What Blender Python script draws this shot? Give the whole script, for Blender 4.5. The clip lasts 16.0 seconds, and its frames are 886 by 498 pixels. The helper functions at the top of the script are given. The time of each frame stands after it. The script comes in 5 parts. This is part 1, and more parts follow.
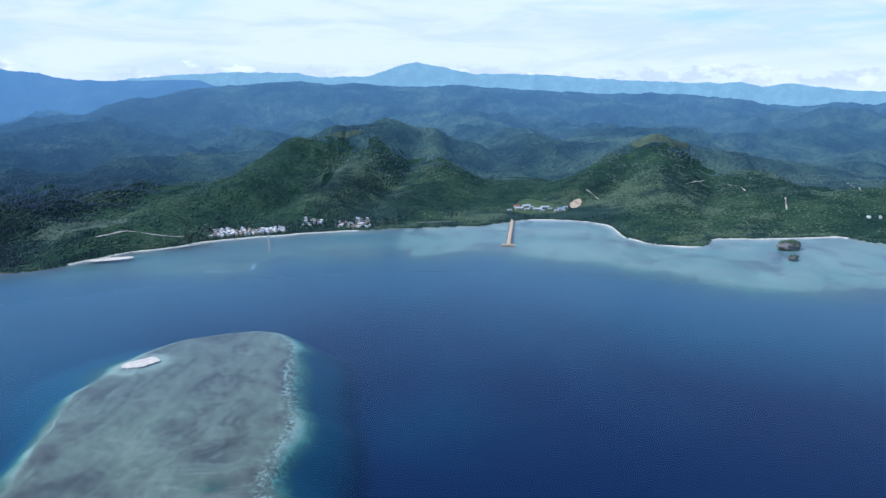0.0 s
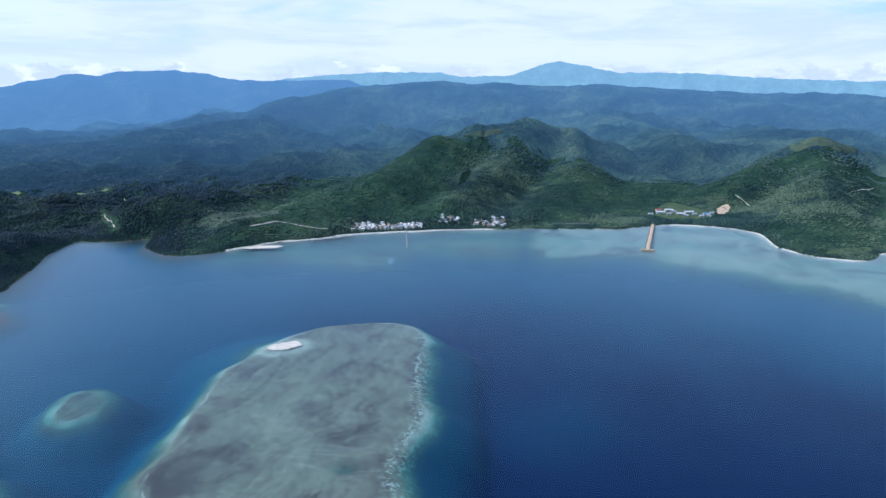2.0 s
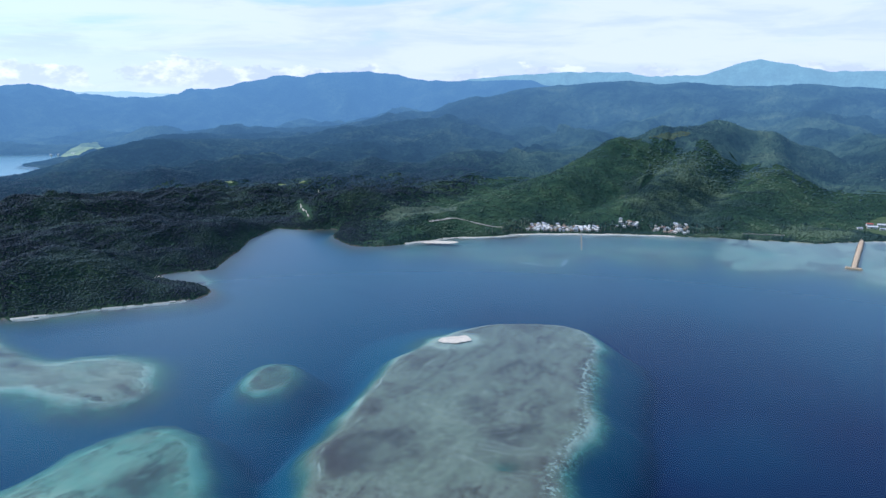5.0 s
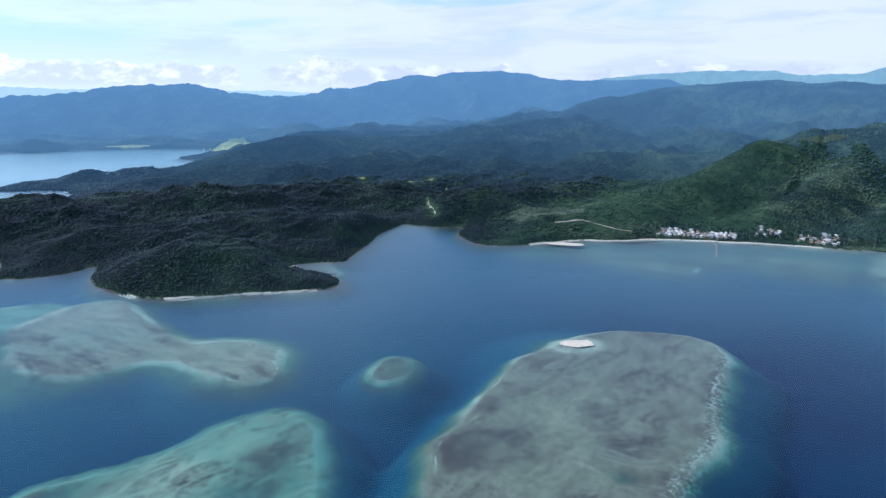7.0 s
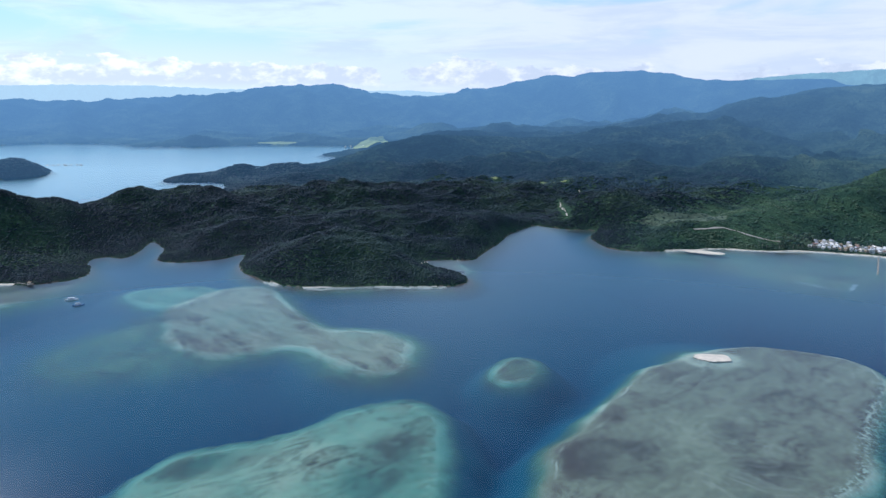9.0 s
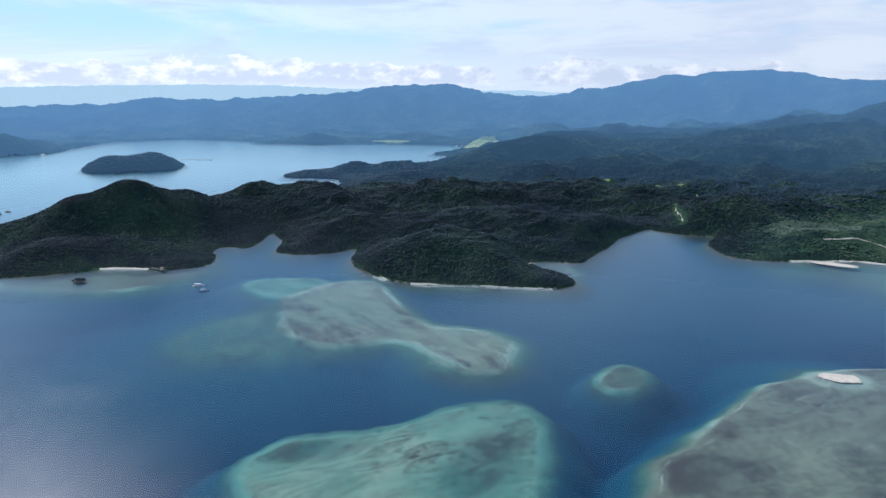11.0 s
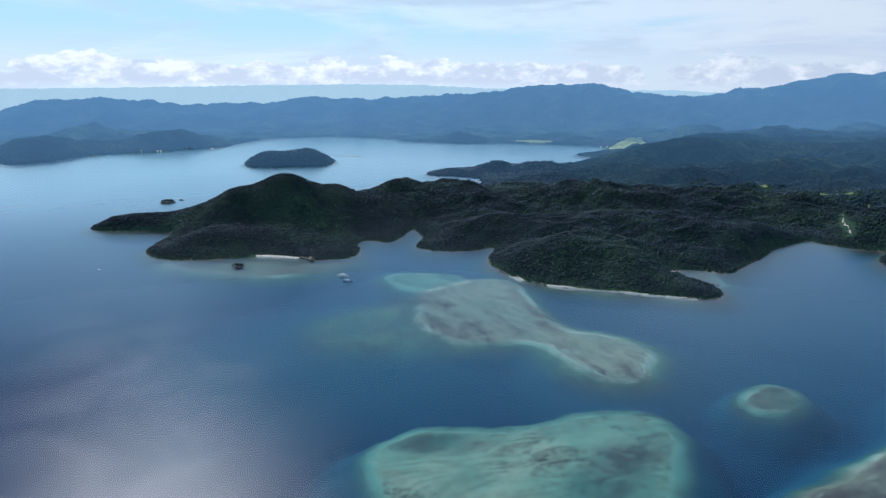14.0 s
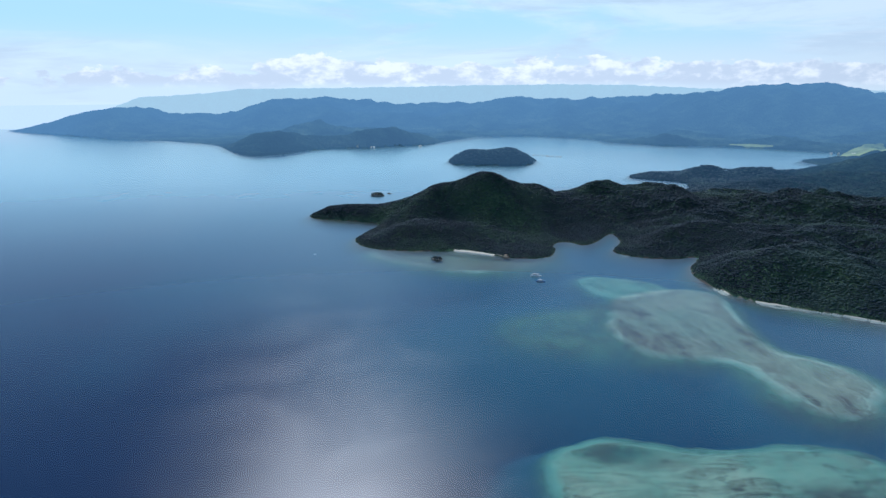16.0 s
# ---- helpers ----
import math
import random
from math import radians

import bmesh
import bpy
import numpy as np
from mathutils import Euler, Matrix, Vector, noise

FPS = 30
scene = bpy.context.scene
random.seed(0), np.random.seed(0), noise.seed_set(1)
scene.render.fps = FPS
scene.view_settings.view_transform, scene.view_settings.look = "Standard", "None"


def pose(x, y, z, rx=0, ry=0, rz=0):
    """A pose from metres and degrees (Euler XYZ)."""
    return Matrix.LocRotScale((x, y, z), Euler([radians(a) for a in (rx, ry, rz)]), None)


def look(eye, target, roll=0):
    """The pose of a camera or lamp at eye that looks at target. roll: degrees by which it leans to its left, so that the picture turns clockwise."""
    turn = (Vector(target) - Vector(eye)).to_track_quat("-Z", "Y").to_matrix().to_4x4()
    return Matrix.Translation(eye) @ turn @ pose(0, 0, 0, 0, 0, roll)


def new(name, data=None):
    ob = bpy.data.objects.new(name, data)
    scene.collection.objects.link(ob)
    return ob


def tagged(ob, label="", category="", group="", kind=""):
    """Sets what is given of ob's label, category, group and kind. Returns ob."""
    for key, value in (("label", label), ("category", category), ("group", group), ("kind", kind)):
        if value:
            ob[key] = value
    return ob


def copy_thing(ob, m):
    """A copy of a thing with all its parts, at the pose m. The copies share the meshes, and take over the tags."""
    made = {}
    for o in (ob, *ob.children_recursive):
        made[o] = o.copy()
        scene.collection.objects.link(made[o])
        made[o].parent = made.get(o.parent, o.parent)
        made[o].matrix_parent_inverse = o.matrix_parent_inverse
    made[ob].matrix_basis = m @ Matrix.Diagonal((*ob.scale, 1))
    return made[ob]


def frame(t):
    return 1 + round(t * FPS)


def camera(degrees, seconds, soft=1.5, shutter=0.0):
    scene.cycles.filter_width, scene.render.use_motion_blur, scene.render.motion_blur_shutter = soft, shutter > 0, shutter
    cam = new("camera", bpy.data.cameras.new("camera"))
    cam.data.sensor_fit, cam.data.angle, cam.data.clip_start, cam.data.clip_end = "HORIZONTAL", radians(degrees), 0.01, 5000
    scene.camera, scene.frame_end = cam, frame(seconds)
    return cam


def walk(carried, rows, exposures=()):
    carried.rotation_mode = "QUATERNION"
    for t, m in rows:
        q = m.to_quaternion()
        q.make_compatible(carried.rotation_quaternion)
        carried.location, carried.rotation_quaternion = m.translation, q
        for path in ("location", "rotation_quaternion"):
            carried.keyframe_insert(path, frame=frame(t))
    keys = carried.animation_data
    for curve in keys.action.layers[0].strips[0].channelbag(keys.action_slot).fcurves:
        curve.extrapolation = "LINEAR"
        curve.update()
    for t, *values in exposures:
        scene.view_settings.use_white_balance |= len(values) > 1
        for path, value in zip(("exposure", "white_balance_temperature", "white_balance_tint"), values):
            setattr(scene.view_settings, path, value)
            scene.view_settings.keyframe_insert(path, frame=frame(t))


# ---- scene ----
# An aerial turn over a tropical bay: reefs, a fishing village, wooded capes and far ranges.
cam = camera(64.6, 16.0, soft=1.5)
PATH = [
    (0, pose(0, 0, 240, 77.06, -0.01, -0.00)),
    (0.5, pose(0, 0, 240, 77.04, -0.01, 2.94)),
    (1, pose(0, 0, 240, 77.03, 0.00, 5.72)),
    (1.5, pose(0, 0, 240, 77.02, 0.02, 8.51)),
    (2, pose(0, 0, 240, 77.01, 0.03, 11.21)),
    (2.5, pose(0, 0, 240, 77.00, 0.01, 13.89)),
    (3, pose(0, 0, 240, 76.99, 0.04, 16.35)),
    (3.5, pose(0, 0, 240, 76.99, 0.05, 18.74)),
    (4, pose(0, 0, 240, 77.01, 0.07, 21.11)),
    (6.5, pose(0, 0, 240, 77.00, -0.01, 33.26)),
    (7, pose(0, 0, 240, 76.99, 0.02, 36.10)),
    (7.5, pose(0, 0, 240, 76.99, -0.01, 38.73)),
    (8, pose(0, 0, 240, 76.99, -0.01, 41.77)),
    (8.5, pose(0, 0, 240, 77.00, 0.01, 44.28)),
    (9, pose(0, 0, 240, 77.01, 0.01, 46.93)),
    (11.5, pose(0, 0, 240, 76.99, -0.02, 57.75)),
    (12, pose(0, 0, 240, 76.99, -0.02, 59.44)),
    (12.5, pose(0, 0, 240, 76.97, -0.04, 61.05)),
    (13, pose(0, 0, 240, 76.97, -0.02, 62.56)),
    (13.5, pose(0, 0, 240, 76.97, 0.01, 64.01)),
    (14, pose(0, 0, 240, 76.96, -0.02, 67.44)),
    (14.5, pose(0, 0, 240, 76.96, 0.02, 70.64)),
    (15, pose(0, 0, 240, 76.96, 0.03, 74.50)),
    (15.5, pose(0, 0, 240, 76.98, 0.04, 78.64)),
    (16, pose(0, 0, 240, 76.97, 0.06, 83.68)),
]
EXPOSURES = [(0, 0.42, 5150, 17), (4, 0.40, 5300, 17), (9, 0.30, 5550, 16), (12.5, 0.15, 5700, 14.5), (16, 0.09, 5450, 11)]
walk(cam, PATH, EXPOSURES)

# ---- light ----
SUN_AZ, SUN_EL = radians(93), radians(47)   # azimuth to the left of +y
SUN_DIR = Vector((-math.sin(SUN_AZ) * math.cos(SUN_EL), math.cos(SUN_AZ) * math.cos(SUN_EL), math.sin(SUN_EL)))
sun = new("sun", bpy.data.lights.new("sun", "SUN"))
sun.data.energy, sun.data.angle, sun.data.color = 3.25, radians(0.6), (1.0, 0.95, 0.87)
sun.matrix_world = look(SUN_DIR * 1000, (0, 0, 0))


class Nodes:
    """A short way to write node trees."""

    def __init__(self, tree):
        self.tree = tree
        tree.nodes.clear()

    def add(self, kind, links=None):
        n = self.tree.nodes.new(kind)
        for k, v in (links or {}).items():
            if isinstance(v, bpy.types.NodeSocket):
                self.tree.links.new(v, n.inputs[k])
            else:
                n.inputs[k].default_value = v
        return n

    def math(self, op, a, b=0.0, c=0.0, clamp=False):
        n = self.add("ShaderNodeMath", {0: a, 1: b, 2: c})
        n.operation, n.use_clamp = op, clamp
        return n.outputs[0]

    def noise(self, vec, scale, detail=5.0, rough=0.55, dist=0.0):
        return self.add("ShaderNodeTexNoise", {"Vector": vec, "Scale": scale, "Detail": detail, "Roughness": rough, "Distortion": dist}).outputs[0]

    def span(self, v, lo, hi, a=0.0, b=1.0):
        n = self.add("ShaderNodeMapRange", {0: v, 1: lo, 2: hi, 3: a, 4: b})
        n.interpolation_type = "SMOOTHSTEP"
        return n.outputs[0]

    def mix(self, f, a, b):
        n = self.add("ShaderNodeMix")
        n.data_type = "RGBA"
        for i, v in ((0, f), (6, a), (7, b)):
            if isinstance(v, bpy.types.NodeSocket):
                self.tree.links.new(v, n.inputs[i])
            else:
                n.inputs[i].default_value = v if i == 0 else (*v, 1)[:4]
        return n.outputs[2]

    def ramp(self, f, stops):
        n = self.add("ShaderNodeValToRGB", {0: f})
        el = n.color_ramp.elements
        while len(el) < len(stops):
            el.new(0.5)
        for e, (p, c) in zip(el, stops):
            e.position, e.color = p, (*c, 1)
        return n.outputs[0]


def build_world():
    w = bpy.data.worlds.new("sky")
    scene.world = w
    w.use_nodes = True
    n = Nodes(w.node_tree)
    sky = n.add("ShaderNodeTexSky")
    sky.sky_type, sky.sun_disc, sky.sun_elevation, sky.sun_rotation = "NISHITA", False, SUN_EL, -SUN_AZ
    sky.altitude, sky.air_density, sky.dust_density, sky.ozone_density = 200, 1.0, 0.25, 1.0
    d = n.add("ShaderNodeTexCoord").outputs["Generated"]
    xyz = n.add("ShaderNodeSeparateXYZ", {0: d})
    az = n.math("ARCTAN2", xyz.outputs[0], xyz.outputs[1])
    el = xyz.outputs[2]
    west = n.span(az, -1.35, -0.50, 1.0, 0.0)

    def drawn(across, up, seed):
        return n.add("ShaderNodeCombineXYZ", {0: n.math("MULTIPLY", az, across), 1: n.math("MULTIPLY", el, up), 2: seed}).outputs[0]

    haze = n.mix(west, (7.3, 7.9, 7.9), (8.0, 9.2, 9.6))
    blue = n.mix(0.6, sky.outputs[0], (1.3, 3.6, 6.6))     # deep clear blue overhead
    pale = n.mix(west, (5.0, 7.0, 8.2), (5.8, 8.6, 9.6))
    air = n.mix(n.span(el, 0.02, 0.09, 1.0, 0.0), n.mix(n.span(el, 0.08, 0.30, 1.0, 0.0), blue, pale), haze)
    # a thin broken sheet of high cloud, closed in the east, drawn out to streaks in the west
    sheet_noise = n.noise(drawn(2.6, 17.0, 3.1), 1.0, 8, 0.58, 0.7)
    cover = n.span(n.math("ADD", sheet_noise, n.math("MULTIPLY", west, -0.15)), 0.28, 0.50)
    # extra bright cloud above the view, added to whiten the sea towards the sun
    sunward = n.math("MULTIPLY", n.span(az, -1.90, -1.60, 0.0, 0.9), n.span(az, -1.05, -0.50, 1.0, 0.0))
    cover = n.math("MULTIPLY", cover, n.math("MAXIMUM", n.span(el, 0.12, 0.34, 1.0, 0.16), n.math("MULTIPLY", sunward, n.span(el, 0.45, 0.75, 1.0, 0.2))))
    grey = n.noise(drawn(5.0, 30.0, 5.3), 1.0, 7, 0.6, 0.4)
    col = n.mix(n.math("MULTIPLY", cover, n.span(west, 0.0, 1.0, 0.95, 0.7)), air, n.mix(n.span(grey, 0.36, 0.58), (6.6, 7.3, 7.9), n.mix(n.math("MULTIPLY", sunward, n.span(el, 0.2, 0.4)), n.mix(west, (7.9, 8.3, 8.3), (8.8, 9.9, 10.1)), (15.0, 14.8, 14.4))))    # boosted round the sun to feed the glare
    # heaped cloud low over the land, on a level base
    heap = n.noise(drawn(17.0, 34.0, 7.7), 1.0, 9, 0.60)
    bank = n.span(n.math("ABSOLUTE", n.math("ADD", az, 1.36)), 0.20, 0.50, 1.0, 0.25)
    cut = n.math("ADD", n.span(el, 0.008, 0.062, 0.36, 0.82), n.span(bank, 0.1, 0.9, 0.07, -0.08))
    tower = n.span(n.math("ABSOLUTE", n.math("ADD", az, 0.73)), 0.02, 0.14, 0.14, 0.0)
    heap = n.math("MULTIPLY", n.span(n.math("ADD", n.math("SUBTRACT", heap, cut), tower), -0.015, 0.05), n.span(el, -0.004, 0.010))
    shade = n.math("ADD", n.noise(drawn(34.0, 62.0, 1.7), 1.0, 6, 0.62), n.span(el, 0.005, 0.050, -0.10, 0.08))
    heap_col = n.mix(n.span(shade, 0.36, 0.62), n.mix(west, (6.3, 6.9, 7.4), (7.3, 8.0, 8.6)), n.mix(west, (8.8, 9.0, 8.8), (10.9, 11.0, 10.8)))
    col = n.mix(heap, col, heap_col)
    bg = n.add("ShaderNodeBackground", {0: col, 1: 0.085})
    out = n.add("ShaderNodeOutputWorld", {0: bg.outputs[0]})


build_world()


# ---- materials ----
def material(name, rough=0.9, spec=0.2):
    m = bpy.data.materials.new(name)
    m.use_nodes = True
    n = Nodes(m.node_tree)
    b = n.add("ShaderNodeBsdfPrincipled", {"Roughness": rough, "Specular IOR Level": spec})
    n.add("ShaderNodeOutputMaterial", {0: b.outputs[0]})
    geo = n.add("ShaderNodeNewGeometry")
    return m, n, b, geo


def put(n, b, key, v):
    if isinstance(v, bpy.types.NodeSocket):
        n.tree.links.new(v, b.inputs[key])
    else:
        b.inputs[key].default_value = v


def bump(n, b, height, strength, distance):
    put(n, b, "Normal", n.add("ShaderNodeBump", {"Height": height, "Strength": strength, "Distance": distance}).outputs[0])


def land_material():
    m, n, b, geo = material("woodland_ground", 0.95, 0.1)
    p = geo.outputs["Position"]
    big = n.noise(p, 0.006, 5, 0.6)
    mid = n.noise(p, 0.03, 6, 0.65)
    fine = n.noise(p, 0.16, 5, 0.7)
    c = n.ramp(n.math("ADD", n.math("MULTIPLY", big, 0.55), n.math("MULTIPLY", mid, 0.45)),
               [(0.36, (0.014, 0.040, 0.029)), (0.47, (0.028, 0.066, 0.040)), (0.56, (0.052, 0.098, 0.050)), (0.68, (0.10, 0.145, 0.070))])
    c = n.mix(n.span(fine, 0.38, 0.60), n.mix(0.55, c, (0.012, 0.026, 0.012)), c)
    put(n, b, "Base Color", c)
    bump(n, b, n.math("ADD", fine, n.math("MULTIPLY", mid, 2.0)), 0.9, 6.0)
    return m


def seabed_material():
    """Coral flats, sand and slopes, coloured by depth as water dims red to deep blue."""
    m, n, b, geo = material("seabed", 0.9, 0.1)
    p = geo.outputs["Position"]
    z = n.add("ShaderNodeSeparateXYZ", {0: p}).outputs[2]
    edge = n.add("ShaderNodeAttribute")
    edge.attribute_name = "reef"
    sandy = n.add("ShaderNodeAttribute")
    sandy.attribute_name = "sand"
    x, y, _ = n.add("ShaderNodeSeparateXYZ", {0: p}).outputs
    bend = n.add("ShaderNodeTexNoise", {"Vector": p, "Scale": 0.009, "Detail": 3.0}).outputs[1]
    drift = n.add("ShaderNodeVectorMath", {0: bend, 1: (60.0, 60.0, 0.0), 2: p})
    drift.operation = "MULTIPLY_ADD"
    combed = [n.noise(n.add("ShaderNodeMapping", {0: drift.outputs[0], "Scale": k}).outputs[0], 1.0, 9, 0.70, 1.0) for k in ((0.045, 0.016, 0.05), (0.016, 0.045, 0.05))]
    comb = n.add("ShaderNodeMix", {0: n.span(x, -470.0, -430.0), 2: combed[1], 3: combed[0]}).outputs[0]     # weed combed by the tide
    wide = n.noise(p, 0.0085, 4, 0.55, 0.8)
    mid = n.noise(p, 0.035, 7, 0.65, 0.6)
    fine = n.noise(p, 0.17, 6, 0.7)
    speck = n.noise(p, 0.40, 4, 0.65)
    blend = n.math("ADD", n.math("MULTIPLY", wide, 0.45), n.math("ADD", n.math("MULTIPLY", comb, 0.33), n.math("MULTIPLY", fine, 0.22)))
    weed = n.ramp(blend, [(0.41, (0.080, 0.063, 0.050)), (0.47, (0.110, 0.094, 0.069)), (0.53, (0.143, 0.133, 0.090)), (0.61, (0.205, 0.200, 0.130))])
    sand = n.mix(n.span(n.math("ADD", n.math("MULTIPLY", comb, 0.65), n.math("MULTIPLY", fine, 0.35)), 0.40, 0.60), (0.25, 0.245, 0.18), (0.40, 0.39, 0.28))
    sub = n.mix(n.math("MULTIPLY", sandy.outputs["Fac"], n.span(blend, 0.38, 0.50), clamp=True), weed, sand)
    e = edge.outputs["Fac"]
    bed = n.add("ShaderNodeAttribute")
    bed.attribute_name = "weed"
    # weed beds, plus the trees' dark reflection painted along the western shore
    sub = n.mix(n.math("MULTIPLY", bed.outputs["Fac"], n.span(mid, 0.36, 0.60, 0.85, 0.35)), sub, (0.068, 0.055, 0.050))
    vein = n.math("ABSOLUTE", n.math("SUBTRACT", n.noise(drift.outputs[0], 0.022, 5, 0.6, 1.2), 0.5))
    vein = n.math("MULTIPLY", n.span(vein, 0.002, 0.022, 1.0, 0.0), n.span(n.noise(p, 0.016, 4, 0.6), 0.46, 0.60))
    sub = n.mix(n.math("MULTIPLY", vein, 0.28), sub, (0.40, 0.385, 0.29))                    # pale threads of sand between the weed
    skirt = n.math("MULTIPLY", n.math("MULTIPLY", n.span(e, -13.0, -7.0), n.span(e, -3.0, 1.0, 1.0, 0.0)), n.span(n.noise(p, 0.012, 3, 0.5), 0.46, 0.60, 0.05, 0.7))
    sub = n.mix(skirt, sub, (0.46, 0.45, 0.35))                                             # clean sand here and there on the outer slope
    shade = n.math("MULTIPLY", n.span(e, -4.0, 5.0), n.span(e, 8.0, 24.0, 1.0, 0.0))       # brown weed inside the rim
    calm = n.span(sandy.outputs["Fac"], 0.3, 1.0, 1.0, 0.35)
    sub = n.mix(n.math("MULTIPLY", n.math("MULTIPLY", shade, calm), n.span(mid, 0.40, 0.56, 0.55, 0.0)), sub, (0.075, 0.052, 0.045))
    side = n.math("MAXIMUM", n.math("MULTIPLY", n.span(n.noise(p, 0.0085, 3, 0.5), 0.45, 0.58), 0.7), n.math("MULTIPLY", n.span(x, -185.0, -140.0), n.span(y, 720.0, 640.0)))   # coral heads crowd the outer side
    band = n.math("MULTIPLY", n.span(e, -26.0, -5.0), n.span(e, 2.0, 10.0, 1.0, 0.0))
    coral = n.math("MULTIPLY", n.math("MULTIPLY", band, side), n.span(n.math("ADD", n.math("MULTIPLY", speck, 0.65), n.math("MULTIPLY", fine, 0.35)), 0.50, 0.58))
    sub = n.mix(n.math("MULTIPLY", coral, 0.75), sub, (0.44, 0.47, 0.37))
    thread = n.math("ABSOLUTE", n.math("ADD", e, n.math("MULTIPLY", n.math("SUBTRACT", mid, 0.5), 14.0)))
    thread = n.math("MULTIPLY", n.span(thread, 0.3, 1.7, 1.0, 0.0), n.span(n.noise(p, 0.02, 3, 0.6), 0.48, 0.58))
    sub = n.mix(n.math("MULTIPLY", thread, 0.5), sub, (0.50, 0.49, 0.38))                   # thin pale line of rubble
    grit = n.math("ADD", n.math("MULTIPLY", n.noise(p, 0.5, 4, 0.7), 0.6), n.math("MULTIPLY", n.noise(p, 0.09, 6, 0.75, 1.5), 0.4))
    sub = n.mix(n.math("MULTIPLY", calm, n.span(grit, 0.54, 0.64, 0.0, 0.28)), n.mix(n.math("MULTIPLY", calm, n.span(grit, 0.36, 0.48, 0.30, 0.0)), sub, (0.06, 0.048, 0.042)), (0.36, 0.33, 0.25))
    # tint and dimming of the water above, painted onto the bed
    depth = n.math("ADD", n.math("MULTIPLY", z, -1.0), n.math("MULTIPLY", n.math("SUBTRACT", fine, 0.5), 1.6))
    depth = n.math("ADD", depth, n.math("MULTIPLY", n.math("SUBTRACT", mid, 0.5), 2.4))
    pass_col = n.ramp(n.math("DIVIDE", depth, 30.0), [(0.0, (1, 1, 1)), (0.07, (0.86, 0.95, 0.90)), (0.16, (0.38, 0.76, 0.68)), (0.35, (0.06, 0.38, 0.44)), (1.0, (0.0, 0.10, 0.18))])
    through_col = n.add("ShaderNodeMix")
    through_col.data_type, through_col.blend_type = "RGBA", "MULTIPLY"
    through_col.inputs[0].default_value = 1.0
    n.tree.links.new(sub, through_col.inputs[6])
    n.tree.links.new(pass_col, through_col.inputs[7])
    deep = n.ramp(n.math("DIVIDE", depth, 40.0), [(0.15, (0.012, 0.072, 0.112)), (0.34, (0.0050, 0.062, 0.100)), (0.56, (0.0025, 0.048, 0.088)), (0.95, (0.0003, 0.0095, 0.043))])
    # far bay's bright sky reflection, put into the bed colour towards the west
    bay_sheen = n.span(x, -950.0, -2500.0)
    deep = n.mix(bay_sheen, deep, (0.32, 0.46, 0.48))
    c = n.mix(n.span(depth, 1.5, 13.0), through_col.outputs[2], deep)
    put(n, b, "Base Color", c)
    return m


def water_material():
    m = bpy.data.materials.new("sea_water")
    m.use_nodes = True
    n = Nodes(m.node_tree)
    p = n.add("ShaderNodeNewGeometry").outputs["Position"]
    wide = n.noise(p, 0.010, 4, 0.55, 0.8)
    paws = n.span(n.noise(p, 0.0055, 3, 0.6, 0.5), 0.56, 0.66)                     # where a breath of wind ruffles it
    rip = n.noise(n.add("ShaderNodeMapping", {0: p, "Rotation": (0, 0, 0.5), "Scale": (1.0, 2.2, 1.0)}).outputs[0], 0.13, 3, 0.55)
    bmp = n.add("ShaderNodeBump", {"Height": rip, "Strength": n.math("ADD", n.span(wide, 0.3, 0.7, 0.001, 0.004), n.math("MULTIPLY", paws, 0.14)), "Distance": 0.35})
    x = n.add("ShaderNodeSeparateXYZ", {0: p}).outputs[0]
    rough = n.math("ADD", n.span(x, -2500.0, -800.0, 0.21, 0.318), n.span(wide, 0.3, 0.7, 0.0, 0.015))   # calmer in the far bay
    edge = n.add("ShaderNodeLayerWeight", {"Blend": 0.5, "Normal": bmp.outputs[0]}).outputs["Facing"]
    fres = n.math("ADD", n.math("MULTIPLY", n.math("POWER", edge, 5.05), 0.98), 0.018, clamp=True)
    clear = n.add("ShaderNodeBsdfTransparent", {0: (0.86, 0.95, 0.97, 1)})
    gloss = n.add("ShaderNodeBsdfAnisotropic", {"Color": (0.96, 0.99, 1.0, 1), "Roughness": rough, "Normal": bmp.outputs[0]})
    gloss.distribution = "BECKMANN"
    mix = n.add("ShaderNodeMixShader", {0: fres, 1: clear.outputs[0], 2: gloss.outputs[0]})
    n.add("ShaderNodeOutputMaterial", {0: mix.outputs[0]})
    return m


def foliage_material(name, dark, light, warm, distant=False):
    m, n, b, geo = material(name, 0.85, 0.25)
    p = geo.outputs["Position"]
    r = geo.outputs["Random Per Island"]
    big = n.noise(p, 0.006, 5, 0.6)
    fine = n.noise(p, 0.7, 4, 0.7)
    stand = n.noise(p, 0.022, 5, 0.65, 0.4)
    c = n.mix(n.math("ADD", n.math("MULTIPLY", r, 0.35), n.math("MULTIPLY", n.span(stand, 0.38, 0.62), 0.65)), dark, light)
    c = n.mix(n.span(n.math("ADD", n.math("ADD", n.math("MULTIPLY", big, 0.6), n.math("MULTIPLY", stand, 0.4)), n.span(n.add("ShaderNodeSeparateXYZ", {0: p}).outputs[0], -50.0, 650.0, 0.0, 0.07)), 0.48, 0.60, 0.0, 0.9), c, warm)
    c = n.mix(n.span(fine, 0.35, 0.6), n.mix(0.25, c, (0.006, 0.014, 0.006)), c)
    put(n, b, "Base Color", c)
    bump(n, b, fine, 0.7, 0.8)
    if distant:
        mix_haze(n, b, p)
    return m


